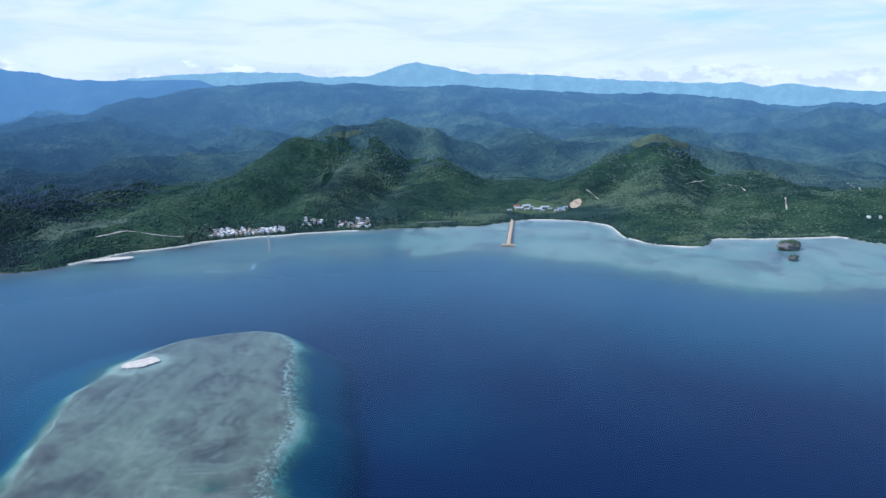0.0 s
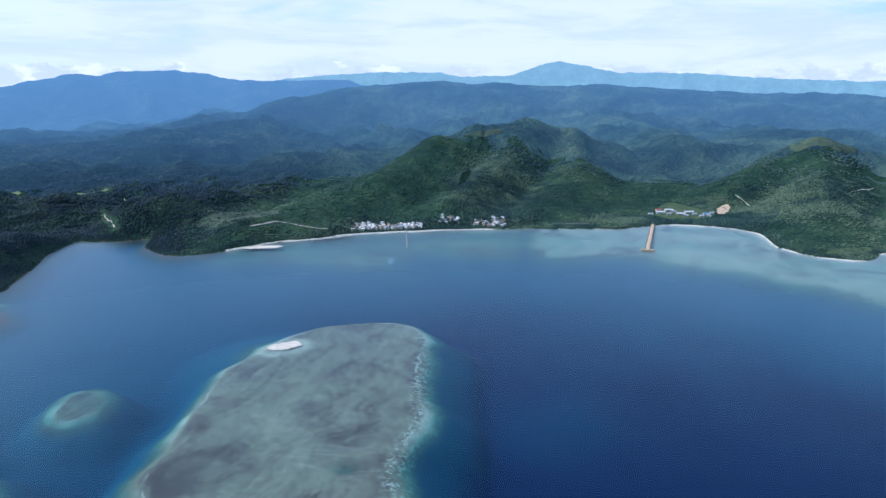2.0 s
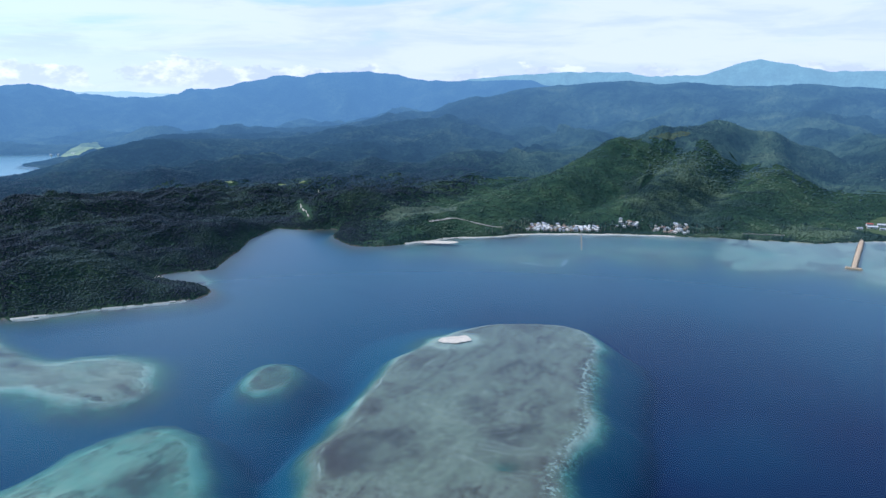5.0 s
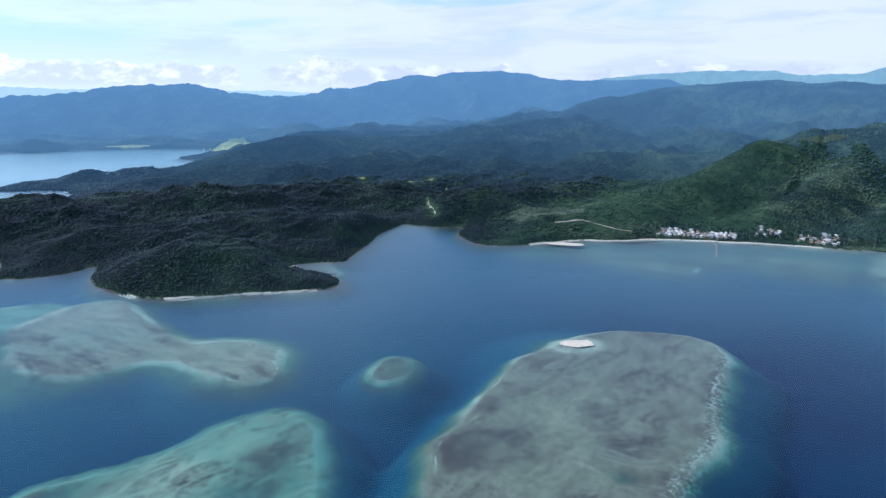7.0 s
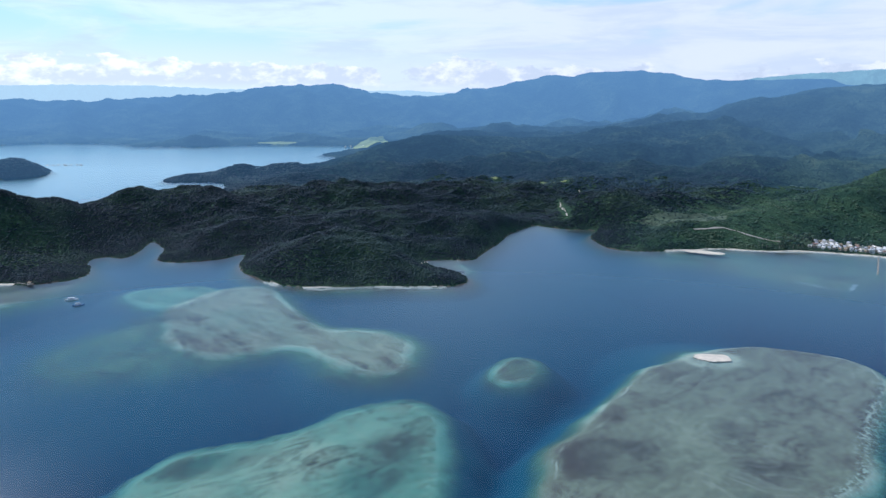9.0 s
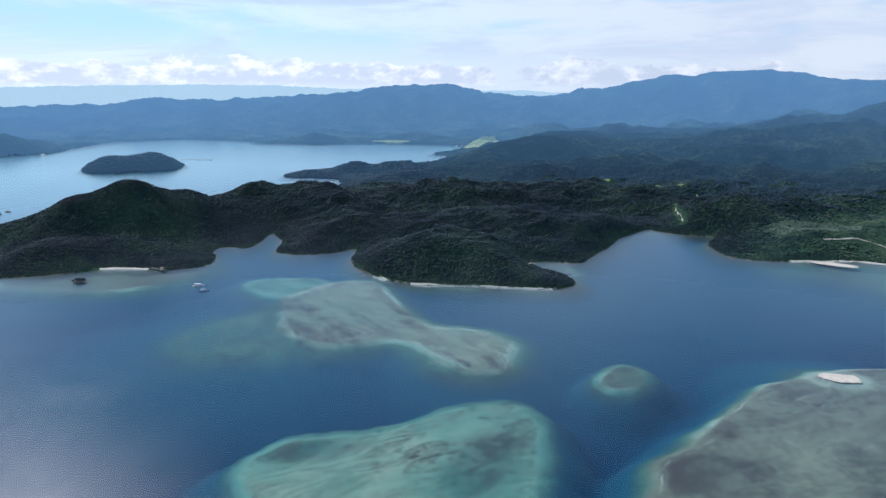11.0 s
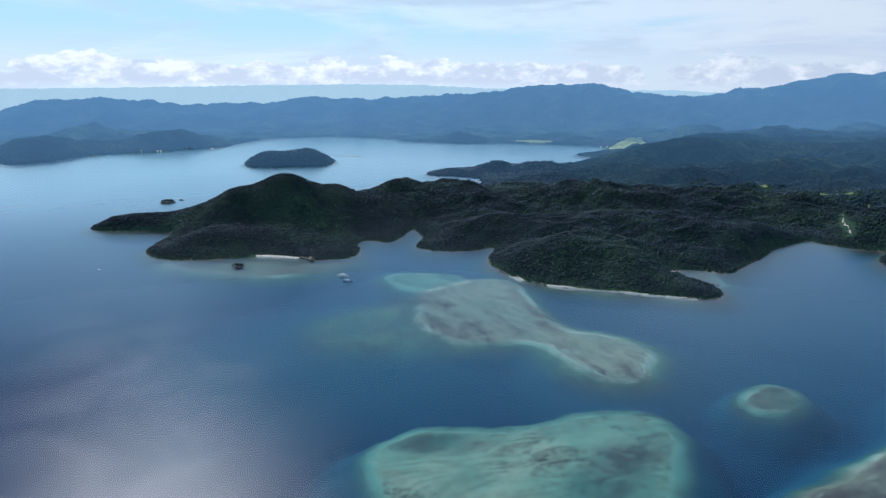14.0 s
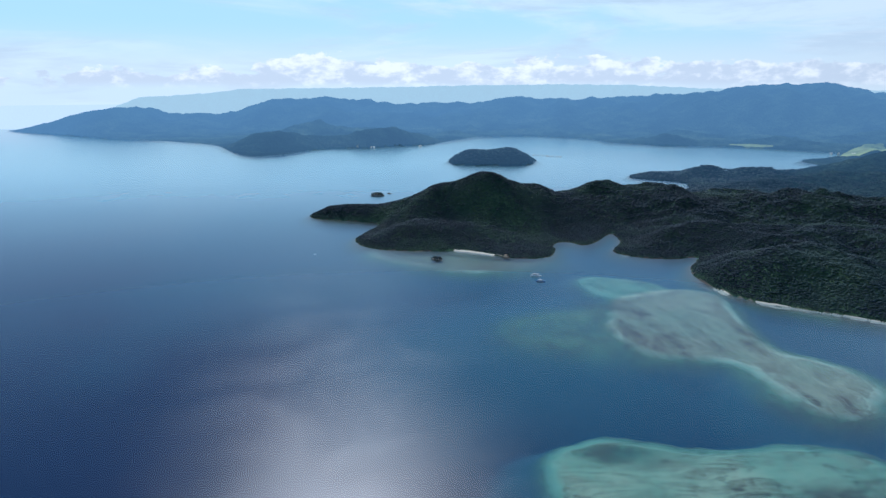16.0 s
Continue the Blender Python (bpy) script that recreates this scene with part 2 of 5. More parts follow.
def plain(name, col, rough=0.8, var=0.25, scale=0.5, spec=0.3, distant=False):
    m, n, b, geo = material(name, rough, spec)
    p = geo.outputs["Position"]
    f = n.math("ADD", n.math("MULTIPLY", n.noise(p, scale, 5, 0.65), 0.6), n.math("MULTIPLY", n.noise(p, scale * 9, 4, 0.6), 0.4))
    lo = tuple(v * (1 - var) for v in col)
    hi = tuple(min(0.95, v * (1 + var)) for v in col)
    put(n, b, "Base Color", n.mix(n.span(f, 0.3, 0.7), lo, hi))
    bump(n, b, f, 0.4, 0.3)
    if distant:
        mix_haze(n, b, p)
    return m


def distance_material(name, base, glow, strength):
    """Far ranges of the backdrop; the light of miles of haze is added as glow."""
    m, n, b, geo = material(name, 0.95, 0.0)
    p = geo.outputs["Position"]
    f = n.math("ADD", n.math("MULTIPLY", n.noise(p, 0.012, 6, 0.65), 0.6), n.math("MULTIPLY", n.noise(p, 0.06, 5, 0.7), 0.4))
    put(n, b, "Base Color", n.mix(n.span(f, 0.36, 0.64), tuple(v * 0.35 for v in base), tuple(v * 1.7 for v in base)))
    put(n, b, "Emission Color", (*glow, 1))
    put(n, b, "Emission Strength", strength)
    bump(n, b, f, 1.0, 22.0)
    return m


def mix_haze(n, b, p):
    """Haze painted in as blue emission, growing with distance from the middle of the bay."""
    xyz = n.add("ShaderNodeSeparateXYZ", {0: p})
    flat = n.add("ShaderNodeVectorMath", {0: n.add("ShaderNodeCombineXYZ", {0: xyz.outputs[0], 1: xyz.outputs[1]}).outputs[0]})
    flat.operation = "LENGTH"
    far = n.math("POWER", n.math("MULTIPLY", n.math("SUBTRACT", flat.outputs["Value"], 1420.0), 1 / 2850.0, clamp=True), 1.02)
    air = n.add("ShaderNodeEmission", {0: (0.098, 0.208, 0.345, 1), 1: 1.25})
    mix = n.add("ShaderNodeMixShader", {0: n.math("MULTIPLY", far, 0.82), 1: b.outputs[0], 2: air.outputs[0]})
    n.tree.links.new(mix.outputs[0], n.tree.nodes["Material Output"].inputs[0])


def far_land_material():
    """Wooded hills with painted haze: the further off, the more blue glow is mixed in."""
    m, n, b, geo = material("far_woods", 0.95, 0.0)
    p = geo.outputs["Position"]
    big = n.noise(p, 0.004, 5, 0.6)
    mid = n.noise(p, 0.018, 6, 0.65, 0.4)
    fine = n.noise(p, 0.09, 5, 0.7)
    # dark western tone includes the shade of cloud over the hills
    c = n.ramp(n.math("ADD", n.math("MULTIPLY", big, 0.5), n.math("MULTIPLY", mid, 0.5)),
               [(0.38, (0.006, 0.016, 0.020)), (0.46, (0.012, 0.029, 0.030)), (0.54, (0.028, 0.053, 0.042)), (0.64, (0.075, 0.105, 0.065))])
    c = n.mix(n.span(fine, 0.41, 0.56), n.mix(0.7, c, (0.005, 0.012, 0.009)), c)
    slopes = n.noise(p, 0.0065, 6, 0.62, 0.5)
    dry = n.ramp(slopes, [(0.38, (0.022, 0.045, 0.038)), (0.50, (0.054, 0.095, 0.065)), (0.60, (0.092, 0.143, 0.087)), (0.72, (0.15, 0.20, 0.11))])
    away = n.add("ShaderNodeVectorMath", {0: p})
    away.operation = "LENGTH"
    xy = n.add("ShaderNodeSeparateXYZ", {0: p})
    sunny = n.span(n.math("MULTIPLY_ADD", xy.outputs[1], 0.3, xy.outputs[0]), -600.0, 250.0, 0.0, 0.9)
    c = n.mix(n.math("MAXIMUM", n.span(away.outputs["Value"], 2700.0, 3500.0), sunny), c, dry)     # paler far inland; lightened in the east as if sunlit
    put(n, b, "Base Color", c)
    bump(n, b, n.math("ADD", fine, n.math("ADD", n.math("MULTIPLY", mid, 2.5), n.math("MULTIPLY", big, 9.0))), 1.0, 14.0)
    mix_haze(n, b, p)
    return m


FAR_LAND = far_land_material()
LAND, SEABED, WATER = land_material(), seabed_material(), water_material()
# cape and inland woods hold cloud shade in their colour; scrub is the sunlit tone
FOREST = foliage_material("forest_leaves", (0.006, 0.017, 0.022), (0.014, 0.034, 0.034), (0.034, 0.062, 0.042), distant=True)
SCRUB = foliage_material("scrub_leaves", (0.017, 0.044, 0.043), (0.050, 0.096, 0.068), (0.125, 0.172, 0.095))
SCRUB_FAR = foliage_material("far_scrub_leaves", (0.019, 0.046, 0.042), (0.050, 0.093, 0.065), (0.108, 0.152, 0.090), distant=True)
SHADED_MANGROVE = foliage_material("shaded_mangrove_leaves", (0.005, 0.015, 0.024), (0.010, 0.028, 0.036), (0.028, 0.056, 0.043))
SAND = plain("coral_sand", (0.62, 0.53, 0.40), 0.9, 0.2, 0.15)
DROWNED = plain("drowned_sand", (0.17, 0.24, 0.24), 0.9, 0.35, 0.08)
EARTH = plain("orange_earth", (0.50, 0.36, 0.22), 0.95, 0.2, 0.2)
ROADDIRT = plain("pale_road", (0.40, 0.35, 0.27), 0.95, 0.2, 0.2)
GRASS = plain("open_grass", (0.062, 0.092, 0.034), 0.95, 0.4, 0.05)
DRYGRASS = plain("dry_hill_grass", (0.060, 0.085, 0.048), 0.95, 0.5, 0.03)
PADDY_FAR = plain("far_paddy", (0.29, 0.34, 0.10), 0.95, 0.4, 0.012, distant=True)
PADDY = plain("ripe_paddy", (0.17, 0.20, 0.075), 0.95, 0.3, 0.03)
ROCK = plain("dark_rock", (0.12, 0.11, 0.10), 0.95, 0.4, 0.3)
LIMESTONE = plain("weathered_limestone", (0.17, 0.155, 0.13), 0.95, 0.5, 0.25)
PLASTER = plain("whitewash", (0.62, 0.57, 0.48), 0.85, 0.15, 0.6)
TIN_WHITE = plain("white_sheet_roof", (0.60, 0.58, 0.53), 0.5, 0.12, 0.5)
TIN_GREY = plain("grey_sheet_roof", (0.38, 0.38, 0.38), 0.5, 0.2, 0.5)
TIN_RED = plain("red_sheet_roof", (0.42, 0.10, 0.07), 0.55, 0.25, 0.5)
TIN_BLUE = plain("blue_sheet_roof", (0.16, 0.30, 0.46), 0.5, 0.2, 0.5)
TIN_CREAM = plain("cream_sheet_roof", (0.66, 0.60, 0.50), 0.55, 0.2, 0.5)
TIN_RUST = plain("rusty_sheet_roof", (0.30, 0.17, 0.12), 0.7, 0.3, 0.5)
THATCH = plain("palm_thatch", (0.27, 0.21, 0.14), 0.95, 0.3, 0.8)
TIMBER = plain("weathered_timber", (0.30, 0.26, 0.21), 0.9, 0.3, 0.8)
DARK = plain("dark_opening", (0.03, 0.035, 0.04), 0.4, 0.2, 1.0)
PAINT_W = plain("white_boat_paint", (0.78, 0.78, 0.76), 0.4, 0.08, 0.8)
PAINT_B = plain("blue_boat_paint", (0.10, 0.20, 0.35), 0.4, 0.15, 0.8)
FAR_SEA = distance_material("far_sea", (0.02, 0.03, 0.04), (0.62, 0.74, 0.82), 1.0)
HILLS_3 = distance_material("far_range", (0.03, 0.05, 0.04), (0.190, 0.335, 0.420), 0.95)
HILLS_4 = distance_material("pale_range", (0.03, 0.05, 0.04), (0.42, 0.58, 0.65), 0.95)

# ---- plan, in metres: shores, reefs and crest lines ----
COAST_EAST = [
    (802, 1059), (698, 1079), (681, 1092), (660, 1135), (618, 1126), (569, 1122), (519, 1113), (475, 1117),
    (440, 1117), (418, 1075), (393, 1055), (349, 1067), (327, 1083), (307, 1109), (297, 1140), (297, 1182),
    (295, 1222), (276, 1265), (227, 1282), (175, 1288), (137, 1277), (120, 1265), (87, 1238), (66, 1222), (16, 1217),
    (-34, 1207), (-83, 1207), (-121, 1192), (-159, 1182), (-206, 1168), (-242, 1158), (-268, 1144), (-302, 1131),
    (-351, 1109), (-388, 1083), (-407, 1063), (-433, 1040), (-473, 1013),
]
COAST_CAPE = [
    (-514, 955), (-544, 919), (-575, 902), (-598, 905), (-637, 930), (-660, 958), (-669, 994), (-695, 1006),
    (-717, 977), (-748, 968), (-785, 966), (-791, 949), (-783, 916), (-768, 862), (-730, 799), (-719, 767),
    (-696, 716), (-681, 693), (-718, 662), (-730, 634), (-691, 621), (-655, 632), (-611, 609), (-601, 594),
    (-609, 573), (-637, 544), (-664, 515), (-689, 485), (-715, 458), (-730, 441), (-755, 431), (-790, 423),
    (-825, 422), (-865, 431), (-885, 443), (-944, 489),
]
COAST_HEAD = [
    (-936, 455), (-935, 426), (-948, 395), (-969, 372), (-988, 369), (-1039, 404), (-1100, 413), (-1127, 415),
    (-1099, 387), (-1051, 356), (-1030, 333), (-1058, 326), (-1063, 300), (-1037, 280), (-997, 276), (-971, 265),
    (-959, 245), (-966, 200), (-987, 181), (-1017, 141), (-1020, 96), (-1025, 61), (-1037, 20), (-1069, -6),
    (-1101, -17), (-1136, -12), (-1169, 3), (-1204, 20), (-1232, 29), (-1252, 23), (-1286, -45), (-1311, -94),
    (-1349, -108),
]
COAST_BACK = [
    (-1389, -78), (-1433, -27), (-1432, 28), (-1430, 83), (-1475, 133), (-1532, 213), (-1537, 315), (-1528, 445),
    (-1535, 586), (-1524, 696), (-1568, 753), (-1662, 809), (-1719, 817), (-1769, 773), (-1809, 722), (-1864, 719),
    (-1913, 799), (-1927, 914), (-1918, 1002), (-1895, 1085), (-1899, 1183), (-1936, 1286), (-2062, 1423),
    (-2143, 1421), (-2199, 1447), (-2242, 1533), (-2225, 1593), (-2337, 1709),
]
COAST_FAR = [
    (-2456, 1756), (-2528, 1700), (-2674, 1605), (-2774, 1471), (-2869, 1248), (-2983, 1079), (-3056, 1067),
    (-3196, 1099), (-3390, 987), (-3567, 826), (-3503, 580), (-3239, 406), (-3040, 284), (-3019, 142), (-2914, 5),
    (-2911, -81), (-2914, -187), (-2675, -268), (-2573, -349), (-2550, -407), (-2714, -487), (-2943, -566),
    (-3028, -596), (-3160, -679), (-3328, -865), (-3348, -885), (-3569, -1232), (-3793, -1418), (-4002, -1667),
    (-4130, -1940), (-4469, -2075),
]
COAST_END = [(-4900, -900), (-4950, 5000), (3200, 5000), (3200, 1150), (1500, 1000)]
ISLET = [
    (-2323, 276), (-2250, 279), (-2212, 419), (-2202, 518), (-2281, 562), (-2381, 561), (-2450, 464), (-2467, 327),
]
REEF_MAIN = [
    (-292, 590), (-279, 619), (-252, 654), (-212, 673), (-169, 676), (-146, 650), (-132, 603), (-122, 554),
    (-114, 501), (-110, 453), (-107, 419), (-104, 390), (-97, 355), (-137, 296), (-193, 273), (-231, 297),
    (-247, 326), (-266, 358), (-272, 385), (-276, 429), (-289, 474), (-301, 512), (-297, 558),
]
SANDBAR = [
    (-287, 580), (-281, 596), (-266, 603), (-256, 595), (-266, 579), (-280, 572),
]
REEF_SMALL = [
    (-393, 421), (-397, 446), (-391, 463), (-374, 465), (-360, 445), (-361, 420), (-376, 411),
]
REEF_MID = [
    (-755, 282), (-783, 338), (-794, 390), (-763, 420), (-689, 400), (-619, 376), (-580, 378), (-535, 411),
    (-503, 424), (-474, 406), (-454, 374), (-461, 342), (-488, 337), (-533, 336), (-571, 326), (-576, 292),
    (-596, 251), (-645, 243),
]
REEF_DROWNED = [
    (-686, 143), (-718, 201), (-762, 284), (-687, 290), (-599, 246), (-609, 197), (-634, 154),
]
SHOAL_BOATS = [
    (-872, 277), (-832, 359), (-785, 362), (-769, 332), (-783, 277),
]
LAGOON = [
    (-698, 612), (-712, 648), (-693, 676), (-655, 662), (-634, 629), (-657, 607),
]
# beds of brown weed on the reefs, and threads of white rubble
WEED_BEDS = [
    [(-345, 233), (-363, 257), (-367, 293), (-346, 303), (-318, 273), (-308, 240), (-321, 221)],
    [(-431, 139), (-424, 166), (-411, 213), (-396, 223), (-391, 194), (-409, 152)],
    [(-267, 359), (-247, 391), (-227, 422), (-208, 407), (-199, 377), (-210, 343), (-243, 330)],
    [(-216, 474), (-206, 489), (-181, 465), (-175, 438), (-194, 440)],
    [(-182, 421), (-164, 444), (-139, 447), (-135, 422), (-153, 403), (-172, 403)],
    [(-154, 390), (-144, 406), (-125, 402), (-122, 381), (-137, 371)],
]
RUBBLE = [(-207, 633), (-191, 646), (-169, 651), (-153, 645), (-144, 624), (-137, 590)]
REEF_GREEN = [
    (-350, 324), (-370, 334), (-393, 337), (-408, 310), (-413, 265), (-415, 228), (-425, 187), (-432, 155),
    (-426, 128), (-410, 112), (-380, 104), (-325, 102), (-256, 147), (-268, 226), (-309, 286),
]
FLAT_EAST = [
    (-53, 1006), (14, 1043), (84, 1059), (139, 1013), (177, 989), (226, 989), (255, 939), (304, 923), (332, 894),
    (364, 861), (419, 840), (479, 835), (559, 853), (636, 880), (800, 1100), (430, 1150), (270, 1300), (100, 1280),
    (-80, 1230),
]
FLAT_TOWN = [
    (-518, 908), (-449, 923), (-374, 930), (-281, 926), (-268, 965), (-264, 1013), (-243, 1036), (-189, 1021),
    (-145, 1006), (-87, 1013), (-100, 1200), (-300, 1150), (-480, 1030), (-540, 930),
]
FLAT_HEAD = [
    (-1022, 0), (-977, 51), (-923, 92), (-899, 136), (-899, 192), (-936, 247), (-995, 280), (-1002, 232),
    (-1057, 131), (-1098, 23),
]
# crest lines of the hills: x, y, height, half width
RIDGES_NEAR = [
    [
        (-1320, -60, 28, 50), (-1295, 10, 32, 66), (-1258, 77, 50, 84), (-1231, 145, 68, 95), (-1222, 212, 90, 90),
        (-1238, 285, 62, 95), (-1279, 366, 38, 101), (-1287, 469, 40, 112), (-1259, 589, 37, 123),
        (-1205, 713, 24, 134), (-1153, 829, 22, 157),
    ],
    [
        (-1090, 24, 13, 50), (-1107, 86, 30, 67), (-1109, 157, 25, 67), (-1052, 245, 5, 56),
    ],
    [
        (-1019, 415, 3, 50), (-1006, 469, 3, 56),
    ],
    [
        (-819, 441, 21, 50), (-814, 510, 31, 78), (-788, 599, 22, 78), (-683, 555, 14, 50), (-619, 583, 10, 34),
    ],
]
RIDGES_CAPE = [
    [
        (-953, 607, 28, 101), (-902, 729, 34, 123), (-831, 823, 42, 123), (-806, 889, 12, 78),
    ],
    [
        (-735, 1036, 3, 67), (-691, 1101, 48, 95), (-633, 1192, 28, 95),
    ],
    [
        (-1202, 811, 13, 123), (-1133, 982, 21, 146), (-1070, 1121, 16, 146),
    ],
    [
        (-1825, 767, 3, 67), (-1847, 818, 7, 78), (-1839, 928, 8, 90), (-1791, 1057, 3, 90),
    ],
]
RIDGES_HILL = [
    [
        (-528, 999, 22, 54), (-498, 1114, 28, 72), (-463, 1247, 40, 90), (-432, 1363, 47, 108),
        (-388, 1511, 68, 116), (-337, 1687, 102, 125), (-277, 1809, 128, 125), (-149, 1894, 146, 125),
        (-53, 1949, 120, 134), (46, 1999, 90, 134),
    ],
    [
        (-147, 1884, 140, 108), (-178, 1691, 80, 99), (-222, 1483, 44, 81), (-257, 1305, 21, 63),
    ],
    [
        (-52, 1929, 114, 108), (-17, 1750, 61, 99), (-34, 1550, 33, 90), (-57, 1379, 11, 63),
    ],
]
RIDGES_EAST = [
    [
        (358, 1611, 51, 108), (449, 1722, 93, 108), (529, 1741, 119, 108), (622, 1742, 94, 116),
        (762, 1740, 71, 125), (945, 1763, 48, 143),
    ],
    [
        (333, 1174, 9, 57), (414, 1317, 26, 86), (486, 1524, 61, 105), (524, 1722, 107, 105),
    ],
    [
        (525, 1244, 12, 86), (617, 1367, 34, 105), (685, 1556, 57, 114), (714, 1319, 31, 124), (852, 1354, 47, 143),
    ],
    [
        (93, 1497, 3, 99), (199, 1688, 15, 116), (293, 1675, 3, 108),
    ],
]
RIDGES_INLAND = [
    [
        (-1030, 1476, 14, 146), (-912, 1609, 26, 157), (-760, 1631, 12, 146), (-644, 1734, 9, 134),
    ],
    [
        (-2275, 310, 36, 70), (-2270, 352, 43, 90), (-2262, 400, 40, 95), (-2255, 465, 43, 90), (-2245, 515, 36, 70),
    ],
    [
        (-1821, 724, 3, 28), (-1839, 785, 12, 39), (-1826, 840, 4, 39), (-1810, 919, 19, 50), (-1803, 996, 8, 50),
        (-1782, 1111, 10, 56),
    ],
    [
        (-1519, 1223, 20, 134), (-1410, 1347, 39, 146), (-1309, 1512, 39, 157),
    ],
]
# roads and open ground
ROADS = [
    [
        (-519, 1025), (-503, 1046), (-491, 1069), (-469, 1078), (-435, 1092), (-406, 1110),
    ],
    [
        (-869, 1137), (-794, 1047), (-748, 1003),
    ],
    [
        (-963, 1332), (-912, 1270),
    ],
    [
        (313, 1519), (321, 1499), (329, 1466),
    ],
    [
        (499, 1440), (536, 1484), (591, 1560),
    ],
    [
        (603, 1471), (614, 1441), (607, 1398),
    ],
    [
        (662, 1343), (648, 1310), (634, 1276),
    ],
    [
        (780, 1410), (791, 1396),
    ],
    [
        (905, 1563), (904, 1532), (824, 1374),
    ],
]
QUARRY = [
    (256, 1399), (265, 1455), (283, 1485), (298, 1476), (278, 1395),
]
YARD = [
    (136, 1337), (151, 1450), (173, 1508), (203, 1504), (255, 1417), (245, 1358), (192, 1336),
]
FIELD_EAST = [
    (350, 1085), (363, 1112), (403, 1137), (441, 1151), (435, 1122), (400, 1087),
]
FIELD_TOP = [
    (450, 1690), (465, 1755), (515, 1795), (580, 1790), (612, 1750), (595, 1695), (530, 1665),
]
FIELD_RIDGE = [
    (-311, 1739), (-273, 1764), (-214, 1808), (-194, 1787), (-244, 1756),
]
MEADOW = [
    (-626, 1017), (-613, 1042), (-587, 1108), (-570, 1187), (-505, 1131), (-517, 1056), (-558, 1015),
]
FIELD_ROAD = [
    (-1078, 1324), (-1089, 1346), (-1016, 1357), (-1000, 1339),
]
CLEARING = [
    (-1148, 177), (-1167, 229), (-1117, 286), (-1030, 269), (-1028, 210), (-1071, 174),
]
FIELD_POND = [
    (-1211, 1266), (-1212, 1286), (-1173, 1290), (-1158, 1263),
]
PADDY_BAY = [
    (-2268, 1610), (-2489, 1842), (-2457, 1974), (-2240, 1799), (-2139, 1635),
]
PADDY_LONG = [
    (-2766, 1486), (-2800, 1512), (-2690, 1650), (-2645, 1606),
]
BAY_PLAIN = [
    (-2010, 1330), (-2290, 1560), (-2560, 1830), (-2500, 2040), (-2220, 1860), (-2060, 1640), (-1960, 1440),
]
TOWN_WEST = [
    (-381, 1112), (-267, 1164), (-274, 1196), (-382, 1150),
]
TOWN_HILL = [
    (-247, 1199), (-211, 1212), (-220, 1256), (-249, 1244),
]
TOWN_EAST = [
    (-183, 1195), (-128, 1205), (-135, 1280), (-187, 1240),
]
DEPOT = [
    (137, 1349), (242, 1371), (249, 1412), (150, 1441),
]
TERRACE = [
    (-47, 1250), (-14, 1254), (17, 1263),
]
# crests of the far ranges: x, y, height
CREST_SHOULDER = [
    (-1752, 1298, 27), (-1745, 1388, 55), (-1740, 1473, 75), (-1697, 1552, 89), (-1645, 1678, 80), (-1528, 1825, 70),
    (-1407, 1981, 75), (-1256, 2104, 79), (-1065, 2151, 62), (-891, 2120, 46),
]
CREST_SKYLINE = [
    (-1842, 1661, 70), (-1747, 1926, 68), (-1666, 2125, 68), (-1626, 2279, 92), (-1475, 2439, 106),
    (-1284, 2656, 134), (-1152, 2824, 192), (-981, 2993, 239), (-805, 3097, 256), (-638, 3136, 268),
    (-495, 3162, 251), (-377, 3178, 260), (-215, 3193, 246), (-57, 3199, 246), (52, 3200, 253), (267, 3239, 237),
    (596, 3195, 222), (1122, 3050, 192), (1287, 2984, 184), (1461, 2903, 174), (1712, 2763, 172), (1878, 2591, 149),
    (2053, 2322, 149),
]
CREST_MID = [
    (-3875, -1931, 7), (-3914, -1852, 16), (-3967, -1734, 32), (-4003, -1651, 21), (-4078, -1514, 79),
    (-4154, -1387, 119), (-4217, -1255, 109), (-4280, -1022, 89), (-4316, -856, 63), (-4347, -681, 88),
    (-4373, -483, 143), (-4387, -334, 142), (-4396, -182, 168), (-4400, -46, 145), (-4396, 194, 134),
    (-4372, 496, 125), (-4247, 943, 145), (-4117, 1240, 144), (-3927, 1624, 157), (-3801, 1786, 190),
    (-3682, 2021, 229), (-3565, 2220, 248), (-3457, 2385, 229), (-3251, 2659, 193), (-3114, 2892, 196),
    (-2961, 3118, 238), (-2812, 3253, 271), (-2660, 3379, 310), (-2556, 3458, 297), (-2478, 3514, 325),
    (-2266, 3654, 333), (-2132, 3734, 317), (-1921, 3791, 275), (-1769, 3809, 271), (-1767, 3810, 280),
    (-1402, 3959, 280), (-1245, 4011, 245), (-968, 3984, 192),
]
CREST_HEADLAND = [
    (-2847, -552, 22), (-2874, -519, 53), (-2919, -427, 65), (-2966, -291, 58), (-2999, -79, 59), (-3020, 11, 86),
    (-3047, 126, 106), (-3072, 219, 63), (-3084, 314, 25), (-3122, 416, 8),
]
CREST_KNOLL = [
    (-2996, 1125, 3), (-2977, 1227, 28), (-2954, 1306, 52), (-2925, 1371, 26), (-2871, 1459, 3),
]
